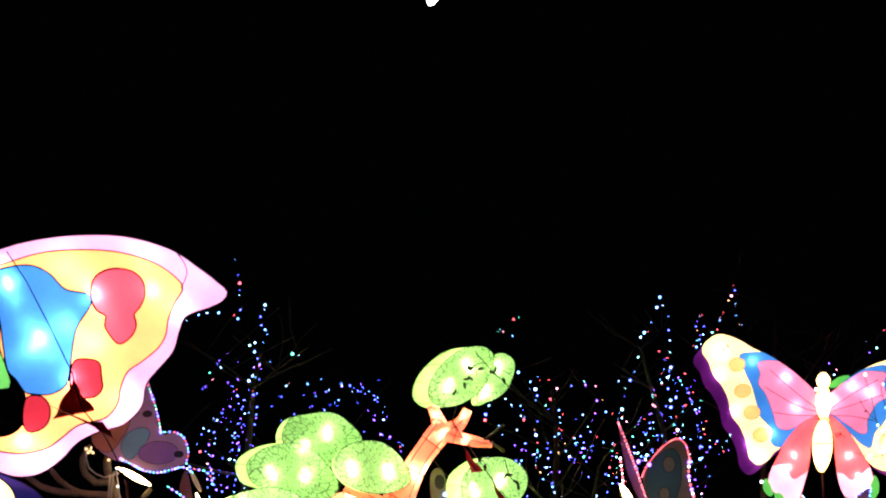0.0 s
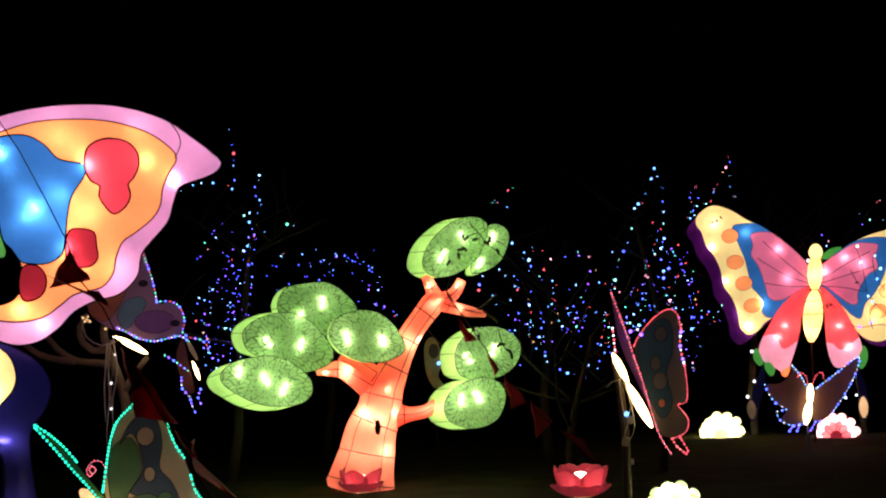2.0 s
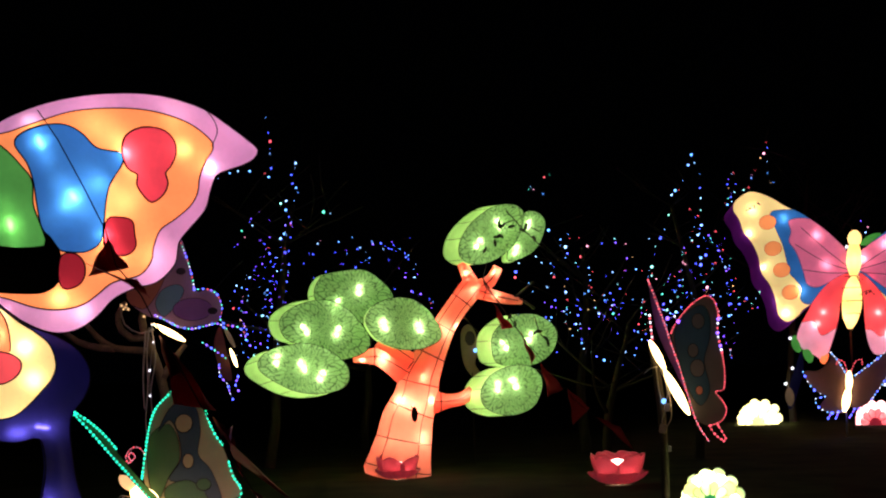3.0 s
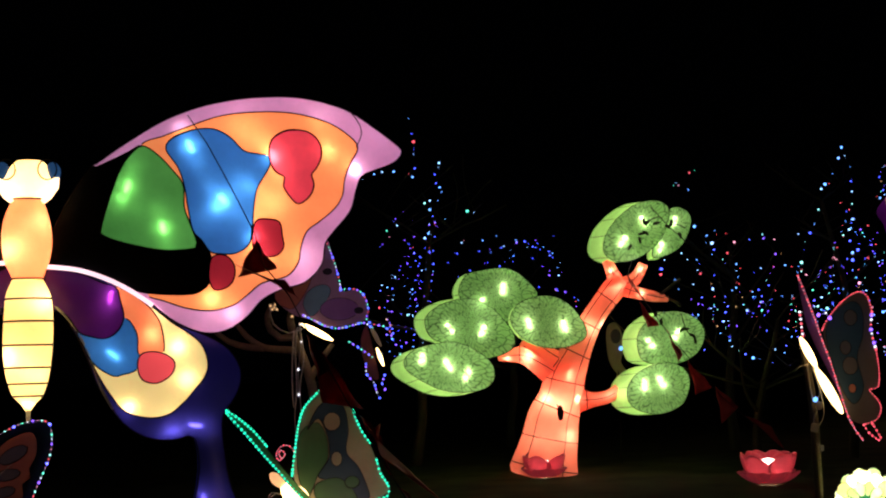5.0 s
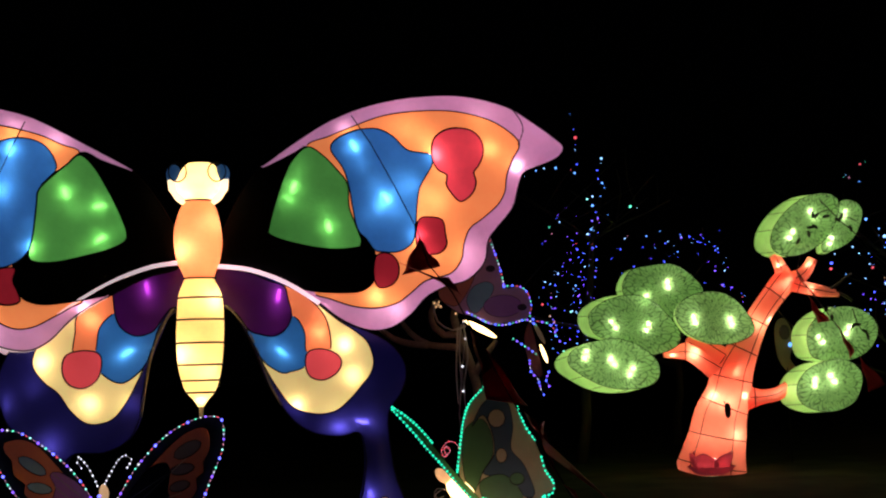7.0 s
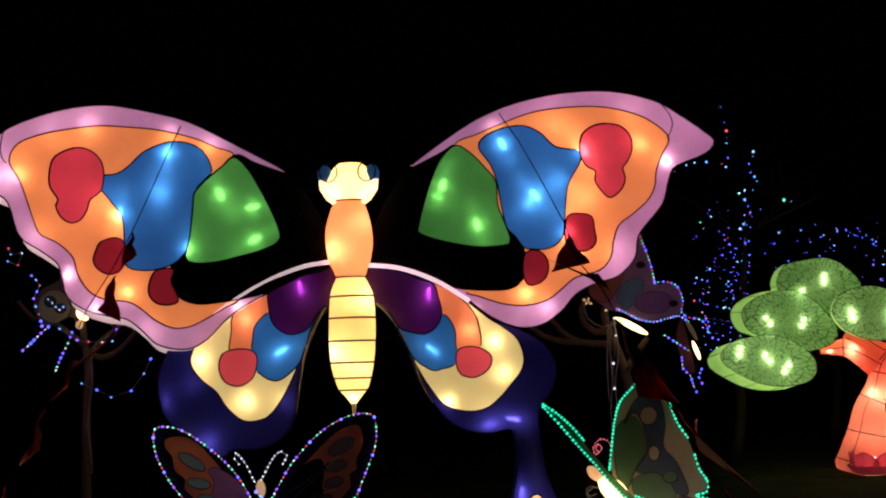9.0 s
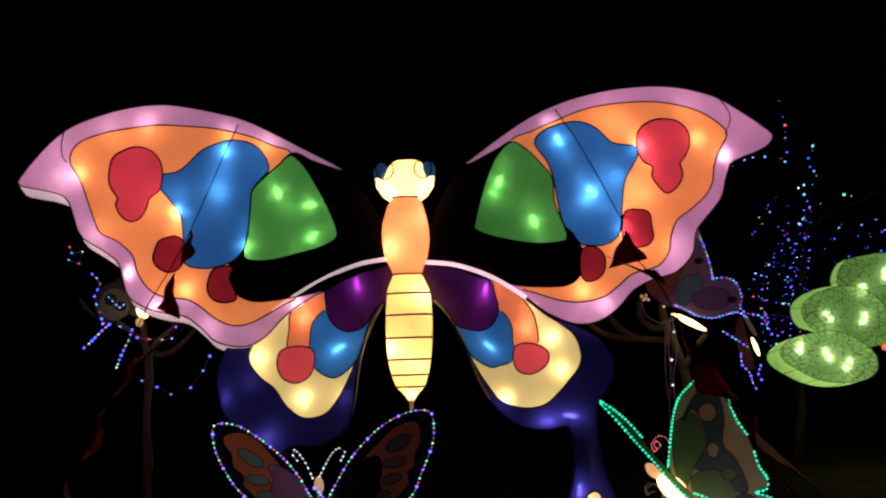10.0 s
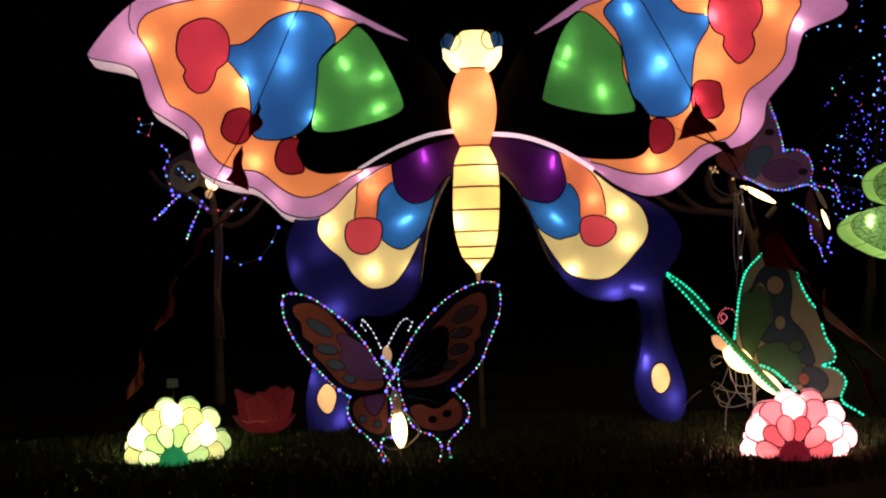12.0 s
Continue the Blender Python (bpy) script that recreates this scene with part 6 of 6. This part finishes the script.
# ---- guy ropes with pennants ----
def pennant_rope(m, rope, flags, label):
    """A guy rope with three-cornered cloth flags; each flag: its three corners, x and z."""
    own = thing("pennant_rope", m, label, "bunting", "guy ropes with pennants")
    bm = bmesh.new()
    tube(bm, [(x, y, z) for x, y, z in rope], 0.005, 5)
    part("rope", bm, CORD, own)
    for n, text in enumerate(flags):
        a, b, c = (np.array(p) for p in curve(text))
        y = float(np.interp(a[1], [r[2] for r in rope][::-1], [r[1] for r in rope][::-1])) - 0.02
        bm = bmesh.new()
        rows = []
        for i in range(9):
            k = i / 8
            row = []
            for j in range(5):
                p = a + (b - a) * k * (1 - j / 4) + (c - a) * k * (j / 4)
                row.append(bm.verts.new((p[0] + 0.012 * math.sin(9 * k + n), y + 0.035 * math.sin(6 * k + 2.2 * j + n), p[1])))
            rows.append(row)
        for p, q in zip(rows, rows[1:]):
            for j in range(4):
                bm.faces.new((p[j], p[j + 1], q[j + 1], q[j])).smooth = True
        bmesh.ops.remove_doubles(bm, verts=bm.verts[:], dist=0.0005)
        bmesh.ops.solidify(bm, geom=bm.faces[:], thickness=0.004)
        part("pennant", bm, FLAG, own)
    return own


def rope_line(text, y0, y1):
    p = curve(text)
    return [(x, y0 + (y1 - y0) * i / (len(p) - 1), max(0.0, z)) for i, (x, z) in enumerate(p)]


pennant_rope(pose(-0.00, 12.40, 0, 0, 0, 0.0), [(0.80, -0.15, 3.84), (0.93, -0.52, 3.54), (1.09, -0.89, 3.12), (1.23, -1.26, 2.71), (1.26, -1.63, 2.42), (1.39, -2.00, 2.18), (1.48, -2.37, 1.88), (1.67, -2.75, 1.41), (1.86, -3.12, 0.98), (1.99, -3.49, 0.65), (2.01, -3.86, 0.50), (2.09, -4.23, 0.23), (2.16, -4.60, 0.00)],
             ("1.23 2.65  1.38 2.42  1.08 2.36", "1.28 2.30  1.40 2.30  1.49 2.16", "1.48 1.84  1.63 1.64  1.54 1.56", "1.47 1.86  1.86 1.34  1.56 1.40", "1.77 1.29  1.87 1.17  1.93 0.90", "1.94 0.83  2.02 0.74  2.08 0.49"), "guy rope with dark red pennants beside the great butterfly")
pennant_rope(pose(-0.00, 12.40, 0, 0, 0, 0.0), rope_line("-1.96 3.81  -2.06 3.58  -2.20 3.24  -2.36 2.87  -2.52 2.55  -2.70 2.25  -2.94 1.72  -3.20 1.13  -3.46 0.55  -3.83 -0.31", -0.15, -0.75),
             ("-2.35 2.87  -2.32 2.68  -2.48 2.54", "-2.50 2.49  -2.44 2.12  -2.63 2.22", "-2.81 1.81  -2.86 1.58  -2.98 1.48", "-3.08 1.36  -3.07 1.09  -3.23 0.96", "-3.34 0.81  -3.33 0.53  -3.48 0.39"), "guy rope with dark red pennants beside the great butterfly")
pennant_rope(pose(6.55, 20.37, 0, 0, 0, -17.8), rope_line("1.25 2.86  1.48 2.52  1.80 2.00  2.13 1.57  2.49 1.09  2.95 0.66  3.36 0.27", -0.3, -0.9),
             ("1.39 2.51  1.66 2.15  1.49 2.13", "1.78 2.04  1.98 1.70  1.91 1.61", "2.03 1.62  2.38 1.23  2.13 1.13", "2.41 1.24  2.73 0.95  2.47 0.71", "2.81 0.82  3.13 0.68  3.31 0.34"), "guy rope with dark red pennants beside the tree lantern")

# ---- small signs, cables ----
def sign(m, z, w, h, label):
    own = thing("sign_plate", m, label, "sign")
    bm = bmesh.new()
    bmesh.ops.create_cube(bm, size=1, matrix=pose(0, -0.02, z) @ Matrix.Diagonal((w, 0.008, h, 1)))
    part("plate", bm, solid("white_card", (0.3, 0.29, 0.26), 0.8), own)
    wire(own, "stick", [(0, 0, z + h / 2), (0, 0, 0)], 0.01, BARK)


sign(pose(8.50, 15.83, 0, 0, 0, -28.2), 0.52, 0.13, 0.07, "small pale card on a stick in the grass")
sign(pose(-3.31, 12.57, 0, 0, 0, 14.7), 0.45, 0.1, 0.08, "small pale card on a stick in the grass")

# ---- moon ----
moon = thing("moon", Matrix.Identity(4), "bright half moon low in the night sky", "moon")
bm = bmesh.new()
bmesh.ops.create_uvsphere(bm, u_segments=24, v_segments=16, radius=1.0)
for f in bm.faces:
    f.smooth = True
disc = part("moon_disc", bm, light_source("moonlit_rock", (1.0, 0.95, 0.9), 3.0), moon)
disc.matrix_world = pose(680.2, 1777.2, 712.3, 0, 28, 20) @ Matrix.Diagonal((8, 8, 17, 1))


# ---- grass ----
def blades(m, label, count, rx, ry, seed):
    rnd = random.Random(seed)
    bm = bmesh.new()
    for _ in range(count):
        a, r = rnd.uniform(0, 2 * math.pi), math.sqrt(rnd.random())
        x, y = rx * r * math.cos(a), ry * r * math.sin(a)
        h, w, t = rnd.uniform(0.02, 0.065), rnd.uniform(0.003, 0.006), rnd.uniform(0, math.pi)
        lx, ly = rnd.gauss(0, 0.02), rnd.gauss(0, 0.02)
        c, s = w * math.cos(t), w * math.sin(t)
        p = [bm.verts.new(q) for q in ((x - c, y - s, 0), (x + c, y + s, 0), (x + lx * 0.5 + c * 0.7, y + ly * 0.5 + s * 0.7, h * 0.6), (x + lx * 0.5 - c * 0.7, y + ly * 0.5 - s * 0.7, h * 0.6), (x + lx, y + ly, h))]
        bm.faces.new((p[0], p[1], p[2], p[3]))
        bm.faces.new((p[3], p[2], p[4]))
    ob = part("grass", bm, BLADE)
    ob.matrix_world = m
    tagged(ob, label, "grass", kind="stuff")


BLADE = solid("grass_blade", (0.08, 0.092, 0.04), 0.8, amount=0.5, scale=8, gloss=0.1)
blades(pose(-0.77, 10.97, 0, 0, 0, 4.0), "short lawn grass before the lanterns", 34000, 4.4, 2.3, 41)


# ---- dead twigs before the lanterns ----
DEAD = solid("dead_leaf", (0.03, 0.018, 0.012), 0.8)


def dead_twig(m, lines, leaves, y, label, grown=1.0):
    own = thing("dead_twig", m, label, "twig")
    for line in lines:
        bm = bmesh.new()
        tube(bm, [(x, y, z) for x, z in rounded(curve(line), 0.05, False)], 0.008, 5)
        part("stem", bm, DEAD, own)
    for n, (x, z) in enumerate(curve(leaves)):
        bm = bmesh.new()
        a = n * 2.4
        w, h = 0.02 * grown, 0.048 * grown
        ring = [(x + w * math.sin(k) * math.cos(a) - h * math.cos(k) * math.sin(a), y - 0.02 + 0.02 * math.cos(2 * k), z + w * math.sin(k) * math.sin(a) + h * math.cos(k) * math.cos(a)) for k in (2 * math.pi * j / 8 for j in range(8))]
        mid = bm.verts.new((x, y - 0.03, z))
        vs = [bm.verts.new(p) for p in ring]
        for j in range(8):
            bm.faces.new((mid, vs[j], vs[(j + 1) % 8]))
        bmesh.ops.solidify(bm, geom=bm.faces[:], thickness=0.003)
        part("leaf", bm, DEAD, own)


dead_twig(pose(6.55, 20.37, 0, 0, 0, -17.8), ("1.60 3.86  1.72 3.73  1.84 3.58  2.00 3.43  2.11 3.31", "1.72 3.73  1.55 3.67  1.49 3.64", "1.84 3.58  1.97 3.60  2.09 3.54"),
          "1.49 3.66  1.54 3.64  1.45 3.48  1.51 3.49  1.42 3.39  1.27 3.29  1.67 3.63  1.83 3.57  2.00 3.44  1.88 3.62", -0.6, "dead leaves on thin twigs caught on the tree lantern", 1.15)
dead_twig(pose(6.55, 20.37, 0, 0, 0, -17.8), ("1.29 3.08  1.24 2.83  1.40 2.58  1.61 2.28  1.80 1.99", "1.97 2.31  2.04 2.06  2.15 1.94"),
          "1.68 2.20  1.97 2.07  2.03 2.08  2.12 1.98  2.15 1.91  1.61 2.32", -0.6, "dead leaves on thin twigs caught on the tree lantern", 1.15)
dead_twig(pose(6.55, 20.37, 0, 0, 0, -17.8), ("0.13 1.06  0.18 0.93",), "0.18 0.93", -0.6, "curled dead leaf before the trunk of the tree lantern", 2.4)
dead_twig(pose(19.28, 26.78, 0, 0, 0, -35.8), ("-2.41 5.40  -2.30 5.44  -2.16 5.36", "-2.28 4.90  -2.11 4.96  -2.15 5.03  -2.07 4.92"), "-2.36 5.37  -2.26 5.39  -2.18 4.95  -1.99 5.04  -2.08 4.98", -0.6, "dead leaves on a twig before the far butterfly")
dead_twig(pose(19.28, 26.78, 0, 0, 0, -35.8), ("1.46 2.70  1.21 2.95  1.05 3.20  0.85 3.45  0.73 3.70", "1.05 3.20  0.97 3.81  0.87 4.18", "1.49 3.18  1.29 3.43  1.20 3.86  1.27 4.04", "1.58 2.46  1.24 2.50  0.89 2.46  0.55 2.56", "1.21 2.95  1.08 2.72  1.12 2.42", "0.07 2.89  0.24 2.99  0.39 2.88"), "0.21 2.93  0.29 2.96  0.85 3.42", -1.2, "thin bare branches before the far butterfly")
for color, places in (("ice", "0.95 3.85  1.25 3.98  1.07 3.12"), ("cyan", "1.27 3.48  1.15 3.0  1.5 3.2"), ("violet", "0.86 2.47  1.1 2.55"), ("aqua", "0.9 4.2  1.35 3.7")):
    beads(far, [Vector((x, -1.2, z)) for x, z in curve(places)], LED[color], 0.03)


# ---- unseen fill lamps added to brighten the cloth wings; only ruby's shows a lit spot ----
for owner, places, watts in ((front, "-0.51 1.02  -0.35 0.85  -0.19 0.71  -0.20 0.36  0.46 1.07  0.36 0.82  0.27 0.38", 0.11), (jade, "0.04 1.06  0.27 0.78", 0.075), (ruby, "0.14 1.91  0.14 1.27", 0.45), (violet, "-0.12 2.55  0.14 2.27", 0.27), (amber, "-0.04 2.40", 0.35)):
    for x, z in curve(places):
        bulb(owner, x, 0.4, z, watts, (1.0, 0.85, 0.7))


# ---- the bare trees that carry the small butterflies ----
def carrier_tree(m, lines, radius, cables, label):
    own = thing("bare_tree", m, label, "tree", "bare winter trees")
    for n, line in enumerate(lines):
        p = rounded(curve(line), 0.1, False)
        bm = bmesh.new()
        tube(bm, [(x, 0.25 + 0.02 * math.sin(3 * i), max(z, 0.0)) for i, (x, z) in enumerate(p)], [radius * (1.0 if n == 0 else 0.6) * (1 - 0.5 * i / len(p)) for i in range(len(p))], 8)
        part("trunk" if n == 0 else "limb", bm, PALE_BARK, own)
    for line in cables:
        bm = bmesh.new()
        tube(bm, [(x, 0.14, max(z, 0.0)) for x, z in rounded(curve(line), 0.08, False)], 0.009, 5)
        part("cable", bm, CABLE, own)


PALE_BARK = solid("pale_bark", (0.16, 0.13, 0.085), 0.9, amount=0.45, scale=6, bump=0.8, gloss=0.1)
carrier_tree(pose(2.51, 15.29, 0, 0, 0, -9.3), ("-0.21 -0.09  -0.21 0.51  -0.22 1.11  -0.23 1.41  -0.32 1.75  -0.41 1.99  -0.46 2.20  -0.41 2.38", "-0.33 1.84  -0.51 1.87  -0.75 1.90  -0.94 2.03  -1.07 2.20", "-0.42 2.02  -0.57 2.00  -0.68 2.09  -0.71 2.26  -0.63 2.39", "-0.26 1.54  -0.14 1.74  0.00 1.92", "-0.75 1.90  -0.93 1.91  -1.14 1.98  -1.31 2.12"), 0.075,
             ("-0.38 2.11  -0.41 1.84  -0.40 1.48  -0.43 1.12  -0.40 0.76", "-0.36 2.11  -0.32 1.78  -0.37 1.42  -0.34 1.00", "-0.42 2.08  -0.45 1.60  -0.44 1.24", "-0.68 2.33  -0.64 2.15  -0.48 2.05  -0.33 2.09"), "bare tree with a pale bent trunk and hanging cables")
carrier_tree(pose(-3.59, 14.56, 0, 0, 0, 13.8), ("0.23 -0.32  0.25 0.12  0.25 0.71  0.26 1.29  0.28 1.76  0.24 2.12  0.22 2.35  0.15 2.59", "0.27 1.88  0.40 2.04  0.55 2.16  0.67 2.28", "0.26 2.00  0.08 2.15  -0.09 2.27  -0.26 2.30  -0.41 2.48", "0.27 1.94  0.42 1.88  0.60 1.96  0.78 2.16", "0.23 2.18  0.12 2.41  0.04 2.65  0.02 2.83"), 0.06,
             ("0.31 1.94  0.32 1.64  0.30 1.47  0.27 1.18  0.30 0.94  0.31 0.70", "0.32 1.88  0.36 2.01  0.46 2.08  0.54 2.16"), "bare tree with a thin trunk behind the great butterfly")


# ---- veins on the cloth wings of the front butterfly ----
for line in ("-0.08 0.69  -0.23 0.81  -0.40 0.96", "-0.08 0.67  -0.25 0.75  -0.39 0.87", "-0.08 0.63  -0.23 0.67  -0.36 0.76", "-0.07 0.60  -0.19 0.61  -0.35 0.67", "0.05 0.69  0.19 0.79  0.45 0.95", "0.05 0.66  0.23 0.70  0.50 0.78", "0.05 0.61  0.23 0.61  0.44 0.65", "0.05 0.63  0.21 0.74  0.54 1.03", "0.10 0.49  0.27 0.45  0.44 0.39"):
    wire(front, "wing_vein", [(x, -0.012, z) for x, z in curve(line)], 0.0028)


# ---- ribs and hoops of the far butterfly ----
for line in ("-0.14 3.57  -0.59 3.97  -1.12 4.51", "-0.14 3.51  -0.66 3.72  -1.26 4.13", "-0.14 3.44  -0.61 3.46  -1.11 3.55", "0.11 3.56  0.64 3.89  1.20 4.17", "0.10 3.50  0.69 3.66  1.24 3.82", "0.10 3.43  0.61 3.38  1.03 3.27", "-0.19 3.32  -0.58 2.83  -1.05 2.21", "-0.15 3.25  -0.41 2.57  -0.56 2.07", "0.14 3.30  0.39 2.73  0.66 2.09", "0.14 3.24  0.22 2.54  0.29 1.98"):
    wire(far, "wing_rib", [(x, -0.13, z) for x, z in curve(line)], 0.008, CORD)
for y, h in ((3.10, 0.2), (2.81, 0.215), (2.53, 0.2), (3.36, 0.13)):
    bm = bmesh.new()
    hoop(bm, y, -0.09, h, 1.0, -0.15, 0.009, 16)
    part("hoop", bm, CORD, far)
